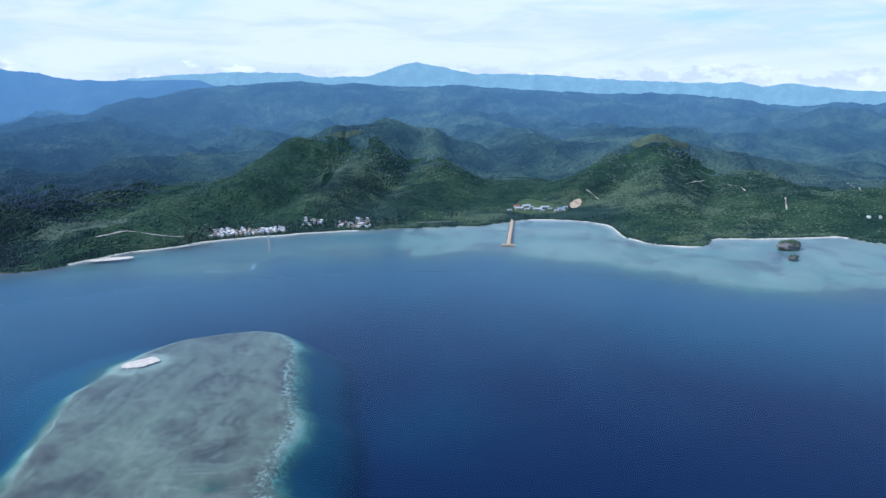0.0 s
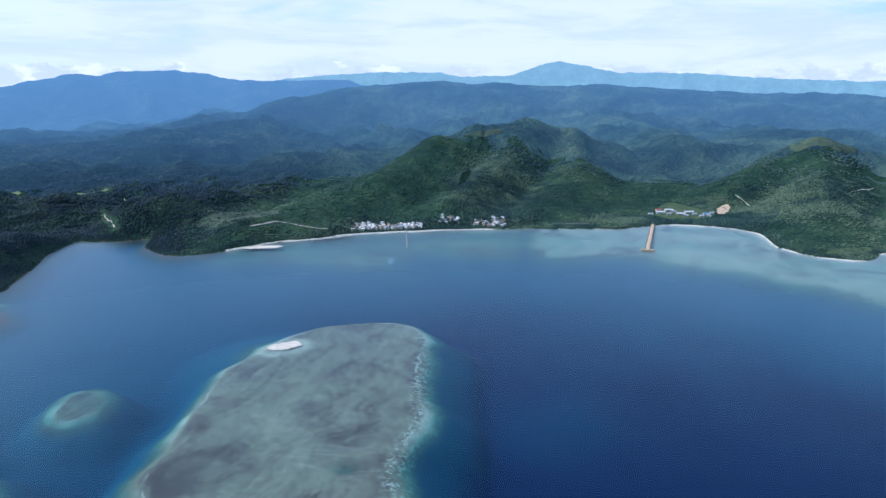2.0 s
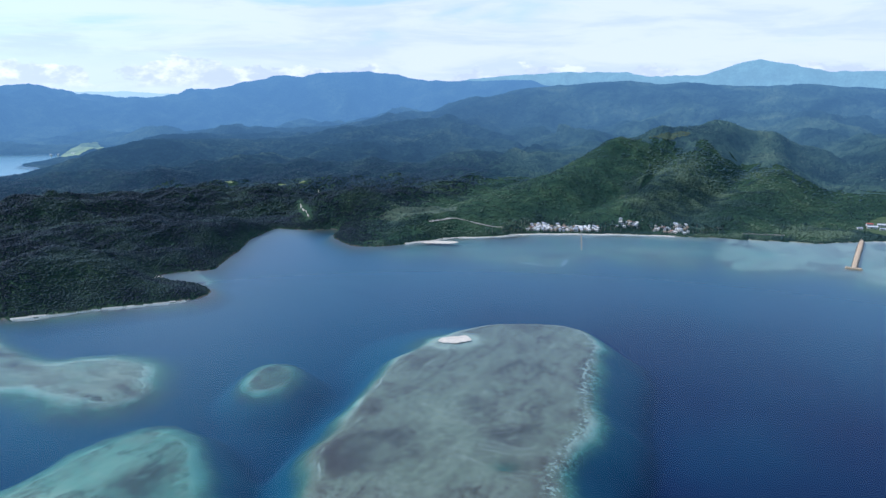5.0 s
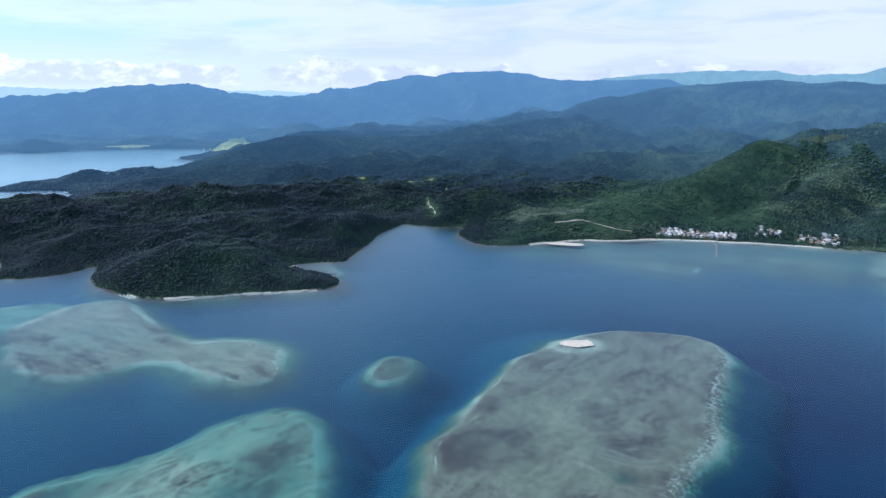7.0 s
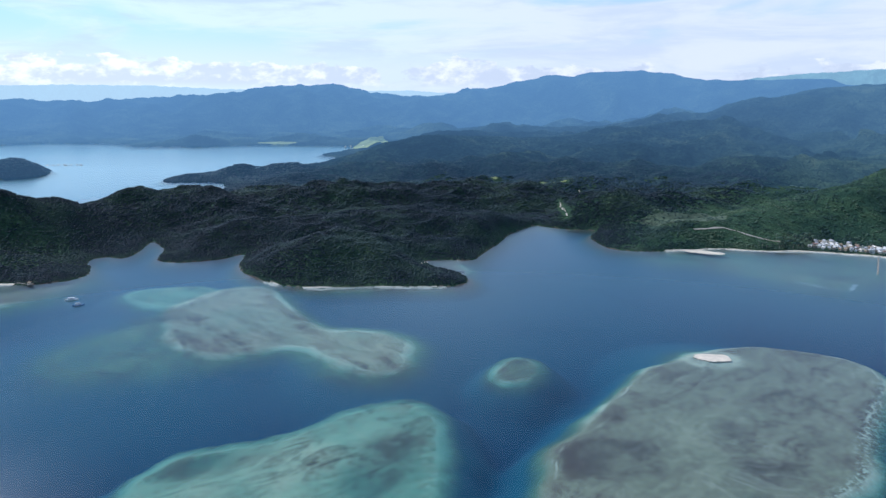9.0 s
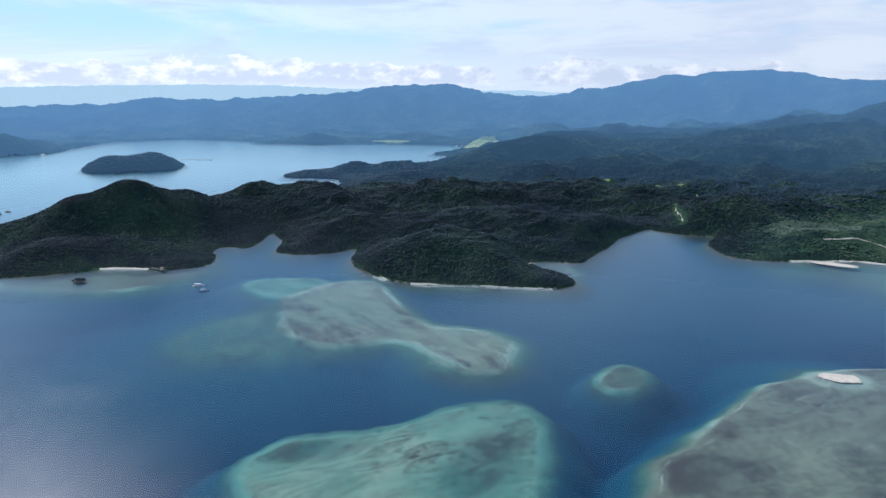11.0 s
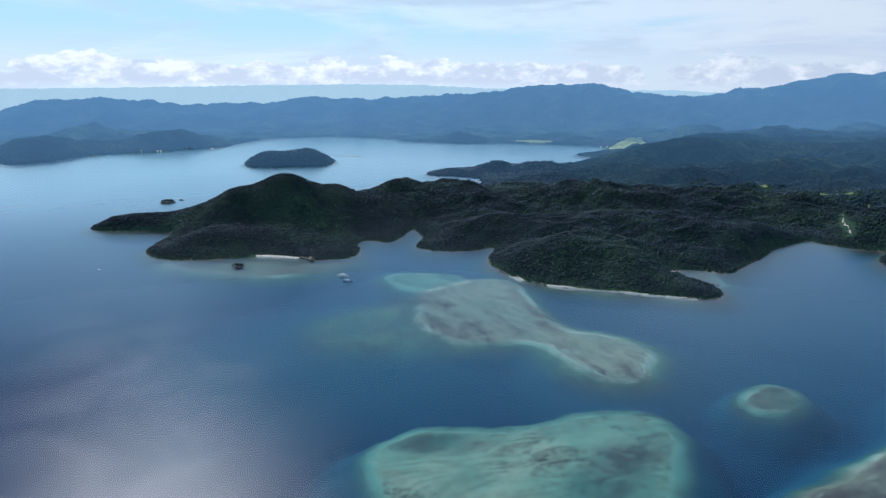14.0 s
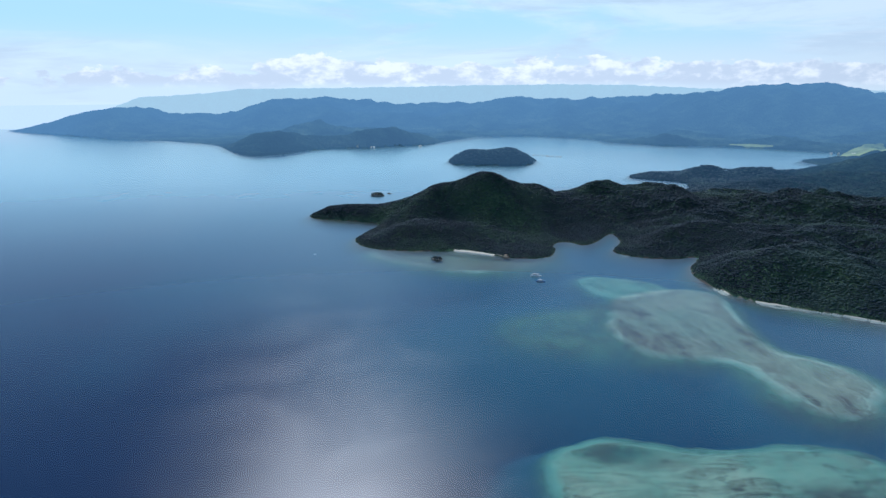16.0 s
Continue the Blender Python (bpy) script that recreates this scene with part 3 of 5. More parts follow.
CREST_FAR = [
    (-2065, 4278, 274), (-1794, 4398, 300), (-1655, 4452, 318), (-1304, 4568, 336), (-949, 4654, 338),
    (-807, 4681, 309), (-459, 4728, 319), (-327, 4739, 373), (-179, 4747, 405), (3, 4750, 373), (228, 4745, 331),
    (671, 4702, 324), (1141, 4611, 291), (1472, 4516, 276), (1691, 4439, 272), (1810, 4392, 279), (1928, 4341, 248),
    (2066, 4277, 268), (2201, 4209, 245), (2378, 4112, 223), (2609, 3969, 217), (2967, 3709, 196),
]
CREST_PALE = [
    (-4596, -1699, 120), (-4655, -1531, 166), (-4743, -1230, 186), (-4807, -951, 206), (-4834, -803, 227),
    (-4897, -163, 235), (-4870, 543, 246), (-4850, 695, 252), (-4749, 1207, 256), (-4583, 1735, 253),
    (-4401, 2154, 231), (-4055, 2751, 212), (-3950, 2899, 213), (-3752, 3152, 220), (-3530, 3398, 201),
    (-3142, 3760, 219),
]
LANDS = [COAST_EAST + COAST_CAPE + COAST_HEAD + COAST_BACK + COAST_FAR + COAST_END, ISLET]

# ---- the form of the ground ----
LATTICE = np.random.RandomState(7).rand(256, 256)


def lattice_noise(x, y, size, seed=0):
    u, v = x / size + seed * 17.3, y / size + seed * 9.1
    i, j = np.floor(u).astype(int), np.floor(v).astype(int)
    a, b = u - i, v - j
    a, b = a * a * (3 - 2 * a), b * b * (3 - 2 * b)
    g = lambda p, q: LATTICE[p % 256, q % 256]
    return (g(i, j) * (1 - a) + g(i + 1, j) * a) * (1 - b) + (g(i, j + 1) * (1 - a) + g(i + 1, j + 1) * a) * b


def fractal(x, y, size, octaves=4, seed=0, ridged=False):
    out, amp, tot = 0.0, 1.0, 0.0
    for k in range(octaves):
        v = lattice_noise(x, y, size / 2 ** k, seed + k * 3)
        out = out + amp * ((1 - np.abs(2 * v - 1)) if ridged else v)
        tot += amp
        amp *= 0.5
    return out / tot


def rounded(points, times=2):
    """A closed outline with its corners cut, so that it bends."""
    p = np.array(points, float)
    for _ in range(times):
        q = np.roll(p, -1, 0)
        p = np.stack([p * 0.75 + q * 0.25, p * 0.25 + q * 0.75], 1).reshape(-1, 2)
    return p


def inside_by(x, y, points, cut=1):
    """Metres inside a closed outline; below nought outside."""
    p = rounded(points, cut) if cut else np.array(points, float)
    best, odd = np.full(x.shape, 1e12), np.zeros(x.shape, bool)
    for (ax, ay), (bx, by) in zip(p, np.roll(p, -1, 0)):
        dx, dy = bx - ax, by - ay
        s = np.clip(((x - ax) * dx + (y - ay) * dy) / (dx * dx + dy * dy + 1e-9), 0, 1)
        best = np.minimum(best, (x - ax - s * dx) ** 2 + (y - ay - s * dy) ** 2)
        if ay != by:
            odd ^= ((ay > y) != (by > y)) & (x < dx * (y - ay) / (by - ay) + ax)
    return np.where(odd, 1, -1) * np.sqrt(best)


def land_by(x, y):
    d = np.maximum(inside_by(x, y, LANDS[0]), inside_by(x, y, LANDS[1]))
    return d + (fractal(x, y, 40, 3, 5) - 0.5) * 9 + 6.0 * np.clip((-500 - x) / 60, 0, 1)


def crest_height(x, y, crest):
    top = np.zeros(x.shape)
    c = [tuple(map(float, q)) for q in crest]
    for (ax, ay, az, aw), (bx, by, bz, bw) in zip(c, c[1:]):
        dx, dy = bx - ax, by - ay
        s = np.clip(((x - ax) * dx + (y - ay) * dy) / (dx * dx + dy * dy), 0, 1)
        r = np.hypot(x - ax - s * dx, y - ay - s * dy) / (aw + s * (bw - aw))
        top = np.maximum(top, (az + s * (bz - az)) * np.exp(-r ** 2.1))
    return top


FAR_CRESTS = [(CREST_SHOULDER, 210), (CREST_SKYLINE, 380), (CREST_MID, 360), (CREST_HEADLAND, 130), (CREST_KNOLL, 80)]


def inland_height(x, y, d):
    """The country behind the coast: rising ground, folded hills, and the long crests."""
    r = np.hypot(x, y)
    rise = np.where(x < -700, 80, 115) * (1 - np.exp(-np.maximum(d - 260, 0) / 900))
    fold = (fractal(x, y, 640, 5, 51, ridged=True) - 0.52) * np.where(x > -300, 105, 150) + (fractal(x, y, 210, 4, 52) - 0.5) * 44
    land = np.maximum(rise + fold * np.clip((d - 120) / 500, 0, 1), 0) * np.clip((r - 1450) / 500, 0, 1) * np.clip((3900 - r) / 500, 0, 1)
    total, near = land ** 6, np.zeros(x.shape)
    for crest, wide in FAR_CRESTS:
        h = crest_height(x, y, [(*p, wide) for p in crest])
        top = max(p[2] for p in crest)
        near = np.maximum(near, (h / top) ** 2)
        total = total + h ** 6
    h = total ** (1 / 6)
    spur = fractal(x, y, 330, 5, 53, ridged=True) - 0.60
    h = h * (1 + 1.1 * spur * (1 - np.clip(near * 1.35, 0, 1))) + (fractal(x, y, 70, 3, 54) - 0.5) * 9 * np.clip(h / 40, 0, 1)
    plain_by = inside_by(x, y, BAY_PLAIN, 1)
    h = h * np.clip(0.03 - plain_by / 120, 0.03, 1)
    return h * (1 - np.exp(-np.maximum(d, 0) / 70))


def hill_height(x, y):
    total = 0.0
    for crest in RIDGES_NEAR + RIDGES_CAPE + RIDGES_HILL + RIDGES_EAST + RIDGES_INLAND:
        total = total + crest_height(x, y, crest) ** 7
    return total ** (1 / 7)


def ground_height(x, y, d=None):
    """Land above the sea and the bed below it."""
    d = land_by(x, y) if d is None else d
    hills = hill_height(x, y)
    gully = fractal(x, y, 240, 5, 2, ridged=True) - 0.62
    knolls = 50 * np.maximum(fractal(x, y, 150, 4, 9) - 0.45, 0) * (1 - np.exp(-np.maximum(d - 15, 0) / 60))
    low = 1 - 0.8 * np.exp(-((x + 655) ** 2 + (y - 605) ** 2) / 52.0 ** 2)      # the flat point before the lagoon
    hills, knolls = hills * low, knolls * low
    folds = (fractal(x, y, 125, 4, 23, ridged=True) - 0.62) * 15 * np.clip((hills - 6) / 25, 0, 1) * (x < -560)
    swell = (fractal(x, y, 210, 4, 27, ridged=True) - 0.60) * 58 * np.clip((d - 15) / 90, 0, 1) * np.clip((-560 - x) / 120, 0, 1) * np.clip((y - 330) / 120, 0, 1)
    hills = np.maximum(hills + folds + swell, 0)
    land = 1.0 + (hills * (1 + 0.38 * gully) + 3 * fractal(x, y, 60, 3, 14)) * (1 - np.exp(-np.maximum(d, 0) / 38)) + knolls * (x < -250) * np.where(x < -850, np.clip((y - 300) / 90, 0, 1), 1)
    land = np.maximum(np.maximum(land, 0.6), np.where(np.hypot(x, y) > 1450, inland_height(x, y, d), 0)) * np.clip(d / 6, 0, 1) ** 0.5
    rough = fractal(x, y, 60, 5, 21) - 0.5
    out = np.maximum(-d, 0)
    bed = np.minimum(0.6 + np.minimum(out, 28) * 0.28 + (np.minimum(out, 6) * 0.25 + np.minimum(out, 28) * 0.12) * np.clip((-480 - x) / 200, 0, 1) + np.clip(out - 28, 0, 150) * 0.045 + np.maximum(out - 178, 0) * 0.085, 38 - 14 * np.clip((y - 620) / 300, 0, 1) * np.clip((x + 700) / 200, 0, 1))
    bed = bed + (fractal(x, y, 170, 4, 77) - 0.5) * 16 * np.clip((out - 40) / 120, 0, 1)
    for outline, top, slope in REEFS:
        r = inside_by(x, y, outline, 2) - 4 + rough * 26
        away = np.maximum(-r, 0)
        fall = slope * np.minimum(away, 14) + (0.75 if slope > 0.2 else 0.26 if slope > 0.1 else 0.13) * np.maximum(away - 14, 0)
        bed = np.minimum(bed, np.where(r > 0, top + rough * top * 0.9 * np.clip(r / 6, 0, 1), top) + fall)
    bed = np.minimum(bed, np.maximum(0.9 - inside_by(x, y, SANDBAR, 2) * 0.25, 0.3))
    hole = np.exp(-((x + 142) ** 2 + (y - 392) ** 2) / 60.0) * np.clip(0.6 + rough * 2, 0, 1)   # a blue hole in the main reef
    return np.where(d > 0, land, -bed - 7.0 * hole)


def along_by(x, y, line):
    """Metres from an open line."""
    best = np.full(x.shape, 1e12)
    for (ax, ay), (bx, by) in zip(line, line[1:]):
        dx, dy = bx - ax, by - ay
        s = np.clip(((x - ax) * dx + (y - ay) * dy) / (dx * dx + dy * dy + 1e-9), 0, 1)
        best = np.minimum(best, (x - ax - s * dx) ** 2 + (y - ay - s * dy) ** 2)
    return np.sqrt(best)


BEACHES = [
    ("pale coral sand beach below the village", COAST_EAST[28:] + COAST_CAPE[:1], 3.2),
    ("narrow pale beach on the eastern shore", COAST_EAST[3:9], 3.0),
    ("thin pale beach at the head of the flats", COAST_EAST[14:21], 1.6),
    ("narrow sand at the foot of the grassy point", COAST_EAST[10:14], 2.0),
    ("bright sand beach under the dark cape", [(-724, 452), (-691, 487), (-666, 517), (-641, 547), (-617, 567)], 2.2),
    ("scrap of sand among the cape's trees", [(-776, 431), (-763, 434)], 1.2),
    ("small private sand beach on the headland", [(-1018, 141), (-992, 180)], 5.5),
]


def reef_fields(x, y, d):
    """How far inside a reef's edge each place lies, and how sandy it is."""
    rough = fractal(x, y, 60, 5, 21) - 0.5
    edge, sand = np.full(x.shape, -60.0), np.full(x.shape, 0.25)
    for (outline, top, slope), share in zip(REEFS, REEF_SAND):
        r = inside_by(x, y, outline, 2) - 4 + rough * 26
        sand = np.maximum(sand, share * np.clip((r + 28) / 28, 0, 1))
        if slope > 0.1:
            edge = np.maximum(edge, r)
    sand = np.maximum(sand, np.clip(1.2 + inside_by(x, y, SANDBAR, 2) / 16, 0, 1) * 1.6)
    weed = np.zeros(x.shape)
    for outline in WEED_BEDS:
        weed = np.maximum(weed, np.clip(0.5 + (inside_by(x, y, outline, 2) + rough * 30) / 14, 0, 1))
    shore = np.clip((d + 22 + rough * 30) / 10, 0, 1) * np.clip((-480 - x) / 60, 0, 1)     # bed darkened at the wooded shore for the reflected trees
    for words, line, wide in BEACHES:
        shore = shore * np.clip((along_by(x, y, line) - 12) / 14, 0, 1)
    return np.clip(edge, -60, 60), sand * (1 - shore), np.maximum(weed, shore)


REEF_SAND = [0.14, 0.15, 0.5, 1.0, 0.85, 0.3, 0.05, 0.25, 1.2, 0.6]
REEFS = [(REEF_MAIN, 1.0, 0.40), (REEF_SMALL, 3.3, 0.24), (REEF_MID, 2.4, 0.18), (REEF_GREEN, 4.0, 0.22),
         (FLAT_EAST, 3.3, 0.05), (FLAT_TOWN, 4.6, 0.06), (FLAT_HEAD, 2.6, 0.15), (REEF_DROWNED, 5.4, 0.10), (SHOAL_BOATS, 4.4, 0.16), (LAGOON, 3.0, 0.2)]


def link_mesh(name, verts, faces, mats, parent=None, smooth=True, slots=None):
    me = bpy.data.meshes.new(name)
    verts, faces = np.asarray(verts, np.float32), np.asarray(faces, np.int32)
    k = faces.shape[1]
    me.vertices.add(len(verts))
    me.vertices.foreach_set("co", verts.ravel())
    me.loops.add(faces.size)
    me.loops.foreach_set("vertex_index", faces.ravel())
    me.polygons.add(len(faces))
    me.polygons.foreach_set("loop_start", np.arange(0, faces.size, k, dtype=np.int32))
    for mt in mats:
        me.materials.append(mt)
    if slots is not None:
        me.polygons.foreach_set("material_index", slots.astype(np.int32))
    me.update(calc_edges=True)
    me.polygons.foreach_set("use_smooth", np.full(len(faces), smooth))
    ob = new(name, me)
    ob.parent = parent
    return ob


def sheet(nx, ny):
    i = np.arange(nx * ny).reshape(ny, nx)
    return np.stack([i[:-1, :-1], i[:-1, 1:], i[1:, 1:], i[1:, :-1]], -1).reshape(-1, 4)


def build_ground():
    xs = np.concatenate([np.arange(-4980, -1500, 28.0), np.arange(-1500, 800, 6.0), np.arange(800, 3200, 40.0)])
    ys = np.concatenate([np.arange(-3000, -150, 40.0), np.arange(-150, 1500, 6.0), np.arange(1500, 1800, 10.0), np.arange(1800, 4990, 60.0)])
    gx, gy = np.meshgrid(xs, ys)
    gx, gy = gx.ravel(), gy.ravel()
    d = land_by(gx, gy)
    z = ground_height(gx, gy, d)
    slack = np.where((z > 0) & (np.hypot(gx, gy) > 1780), 7.0 + 0.3 * z, 0.0)
    f = sheet(len(xs), len(ys))
    slots = (z[f].mean(1) < 0.0)
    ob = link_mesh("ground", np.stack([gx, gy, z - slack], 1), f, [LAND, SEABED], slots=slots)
    reef, sand, weed = reef_fields(gx, gy, d)
    for key, values in (("reef", reef), ("sand", sand), ("weed", weed)):
        ob.data.attributes.new(key, "FLOAT", "POINT").data.foreach_set("value", values.astype(np.float32))
    tagged(ob, "wooded tropical hills falling to a shallow reef seabed", "terrain", kind="structure")


def build_water():
    xs, ys = np.linspace(-4990, 3200, 60), np.linspace(-3000, 4990, 60)
    gx, gy = np.meshgrid(xs, ys)
    ob = link_mesh("water", np.stack([gx.ravel(), gy.ravel(), gx.ravel() * 0], 1), sheet(60, 60), [WATER])
    tagged(ob, "calm clear blue sea with light ripples", "sea", kind="structure")


def build_range(label, crest, mat, front, back, rough, taper=0.06):
    """A range of hills: slopes that fall both ways from a wandering crest, cut by gullies."""
    c = np.array(crest, float)
    s = np.concatenate([[0], np.cumsum(np.hypot(*np.diff(c[:, :2], axis=0).T))])
    u = np.arange(0, s[-1], 10.0)
    line = np.stack([np.interp(u, s, c[:, k]) for k in range(3)], 1)
    ker = np.hanning(7) / np.hanning(7).sum()
    for k in range(3):
        line[:, k] = np.convolve(np.pad(line[:, k], 3, mode="edge"), ker, "valid")
    if taper:
        line[:, 2] *= np.clip(np.minimum(u, u[-1] - u) / (taper * u[-1] + 1), 0, 1) ** 0.5
    out = line[:, :2] / np.linalg.norm(line[:, :2], axis=1)[:, None]
    v = np.concatenate([np.linspace(-1, 0, 60), np.linspace(0, 1, 8)[1:]])
    U, V = np.meshgrid(np.arange(len(u)), v)
    off = np.where(V < 0, V * front, V * back)
    x, y = line[U, 0] + out[U, 0] * off, line[U, 1] + out[U, 1] * off
    fall = np.where(V < 0, (1 + V) ** 1.25, (1 - V) ** 1.2)
    run = u[U] + 120 * (fractal(x, y, 260, 3, 35) - 0.5)
    spur = fractal(run, V * front * 0.45 + 900, 230, 4, 36, ridged=True) - 0.60
    lump = fractal(x, y, 190, 5, 31) - 0.5
    jag = (fractal(x, y, 90, 5, 33) - 0.5) * rough
    jag = jag + (fractal(x, y, 26, 2, 37) - 0.5) * 8
    mid = 4 * fall * (1 - fall)
    z = line[U, 2] * (fall + (spur * 0.55 + lump * 0.55) * mid) + jag * np.clip(fall * 1.5, 0.15, 1)
    ob = link_mesh("backdrop", np.stack([x.ravel(), y.ravel(), z.ravel() - 0.5], 1), sheet(len(u), len(v)), [mat])
    tagged(ob, label, "mountain range", kind="structure")


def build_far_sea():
    """Glowing upright sheet: the last miles of pale sea under haze, to the horizon."""
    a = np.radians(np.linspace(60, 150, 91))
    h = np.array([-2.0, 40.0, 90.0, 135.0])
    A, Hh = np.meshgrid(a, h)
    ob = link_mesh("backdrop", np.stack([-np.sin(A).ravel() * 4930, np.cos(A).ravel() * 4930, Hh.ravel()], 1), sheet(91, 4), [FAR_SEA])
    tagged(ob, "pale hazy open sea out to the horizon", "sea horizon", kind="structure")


def build_far_land():
    """Hills and ranges beyond the coast, too far off to shift."""
    a = np.radians(np.arange(-62, 128, 0.19))
    r = np.concatenate([np.arange(1740, 2500, 9.0), np.arange(2500, 3500, 13.0), np.arange(3500, 4720, 22.0)])
    A, R = np.meshgrid(a, r)
    x, y = (-np.sin(A) * R).ravel(), (np.cos(A) * R).ravel()
    d = land_by(x, y)
    z = ground_height(x, y, d)
    z = np.where(d > 0, np.maximum(z, 2.0) + (fractal(x, y, 24, 2, 37) - 0.5) * 7 * np.clip(d / 60, 0, 1), -9.0)
    f = sheet(len(a), len(r))
    f = f[(z[f] > -5).any(1)]
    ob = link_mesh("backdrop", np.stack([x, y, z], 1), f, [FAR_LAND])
    tagged(ob, "hazy blue-green wooded hills and mountain ranges inland", "mountain range", kind="structure")


build_ground()
build_water()
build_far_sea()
build_far_land()
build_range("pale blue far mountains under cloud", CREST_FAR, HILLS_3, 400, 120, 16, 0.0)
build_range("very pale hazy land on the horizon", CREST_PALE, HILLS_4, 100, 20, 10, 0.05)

# ---- forest: crowns without number on the near hills and shores ----
OPEN = [CLEARING, QUARRY, YARD, FIELD_EAST, FIELD_TOP, FIELD_RIDGE, MEADOW, FIELD_ROAD, FIELD_POND, TOWN_WEST, TOWN_HILL, TOWN_EAST, DEPOT, PADDY_BAY, PADDY_LONG]


def unit_crown():
    bm = bmesh.new()
    bmesh.ops.create_icosphere(bm, subdivisions=1, radius=1.0)
    v = np.array([q.co for q in bm.verts])
    f = np.array([[q.index for q in p.verts] for p in bm.faces])
    bm.free()
    return v, f[v[f][:, :, 2].mean(1) > -0.6]


def near_spots(gap, near, far, rng, low=2.5):
    """Places for crowns, by a shaken grid, on land between two distances from the middle of the bay."""
    xs, ys = np.arange(-2450, 1050, gap), np.arange(-220, 2150, gap)
    x, y = (g.ravel() for g in np.meshgrid(xs, ys))
    x, y = x + rng.uniform(-0.45, 0.45, x.size) * gap, y + rng.uniform(-0.45, 0.45, x.size) * gap
    r = np.hypot(x, y) + rng.uniform(-110, 110, x.size) * (np.hypot(x, y) > 1450)
    ok = (r > near) & (r < far)
    x, y = x[ok], y[ok]
    d = land_by(x, y)
    ok = d > low
    shake = rng.uniform(-3, 5, x.size)
    stray = rng.rand(x.size)
    for outline in OPEN:
        share = 0.72 if outline is CLEARING else 0.40 if outline in (MEADOW, FIELD_EAST, FIELD_TOP, FIELD_RIDGE) else 0.16 if outline in (TOWN_WEST, TOWN_HILL, TOWN_EAST) else 0.04
        ok &= (inside_by(x, y, outline, 0) < -4 + shake) | (stray < share)
    for words, line, wide in BEACHES:
        ok &= (d > wide + 1.5 + 0.4 * shake) | (along_by(x, y, line) > 26)
    for line in ROADS + [TERRACE]:
        ok &= along_by(x, y, line) > 6.5 + shake
    return x[ok], y[ok], d[ok]


def build_crowns(name, label, gap, near, far, size, mat, seed, lobes=1, pick=None, fade=None):
    rng = np.random.RandomState(seed)
    x, y, d = near_spots(gap, near, far, rng)
    if pick is not None:
        keep = pick(x, y, d, rng)
        x, y, d = x[keep], y[keep], d[keep]
    thin = np.ones(len(x))
    if fade:
        thin = np.clip((far - np.hypot(x, y)) / fade, 0, 1)
        keep = thin > rng.rand(len(x)) * 0.9
        x, y, d, thin = x[keep], y[keep], d[keep], thin[keep]
    z = ground_height(x, y, d)
    base, faces = unit_crown()
    n = len(x)
    r = size * (0.65 + 0.8 * rng.rand(n) ** 2) * np.clip(0.6 + d / 60, 0.6, 1.0) * (0.5 + 0.5 * thin)
    vs, fs, start = [], [], 0
    for k in range(lobes):
        ax, ay = (rng.uniform(-0.6, 0.6, (2, n)) * r) if k else np.zeros((2, n))
        sc = r * (1.0 if k == 0 else 0.65)
        up = z + r * (0.40 if k == 0 else 0.9)
        shape = base[None] * (1 + rng.uniform(-0.22, 0.22, (n, len(base), 1)))
        v = shape * np.stack([sc, sc, sc * rng.uniform(0.28, 0.44, n)], 1)[:, None] + np.stack([x + ax, y + ay, up], 1)[:, None]
        vs.append(v.reshape(-1, 3))
        fs.append((faces[None] + (np.arange(n) * len(base))[:, None, None]).reshape(-1, 3) + start)
        start += n * len(base)
    ob = link_mesh(name, np.concatenate(vs), np.concatenate(fs), [mat], smooth=True)
    tagged(ob, label, "forest", kind="stuff")


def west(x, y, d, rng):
    """Woods of the capes, cloud shade in their colour; sunny village scrub begins at the inlet."""
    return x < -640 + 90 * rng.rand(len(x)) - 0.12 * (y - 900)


def east(x, y, d, rng):
    """Trees in stands, with grass and scrub between them."""
    stand = fractal(x, y, 150, 4, 91) + 0.25 * (fractal(x, y, 22, 3, 92) - 0.5)
    return ~west(x, y, d, rng) & ((stand > 0.525 + 0.14 * (rng.rand(len(x)) - 0.5)) | (d < 20) | (rng.rand(len(x)) < 0.12))


build_crowns("forest", "dense tropical woods on the capes, coloured dark as under cloud", 2.4, 700, 1250, 1.75, SHADED_MANGROVE, 11, pick=west)
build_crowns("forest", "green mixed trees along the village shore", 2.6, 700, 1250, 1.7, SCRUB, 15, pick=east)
build_crowns("forest", "green woods behind the inlet, coloured dark as under cloud", 3.3, 1250, 1650, 2.35, SHADED_MANGROVE, 12, pick=west)
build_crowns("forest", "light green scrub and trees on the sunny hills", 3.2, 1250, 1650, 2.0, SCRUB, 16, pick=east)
build_crowns("forest", "tree crowns on the hills further inland, coloured dark as under cloud", 4.6, 1650, 2150, 2.9, FOREST, 13, pick=west, fade=420)
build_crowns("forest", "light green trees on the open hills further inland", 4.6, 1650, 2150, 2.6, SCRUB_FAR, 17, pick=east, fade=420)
build_crowns("forest", "tree crowns on the islet and points of the far bay", 6.6, 1750, 2500, 4.4, FOREST, 14, pick=lambda x, y, d, rng: -x > 1.5 * y + 350 * rng.rand(len(x)))

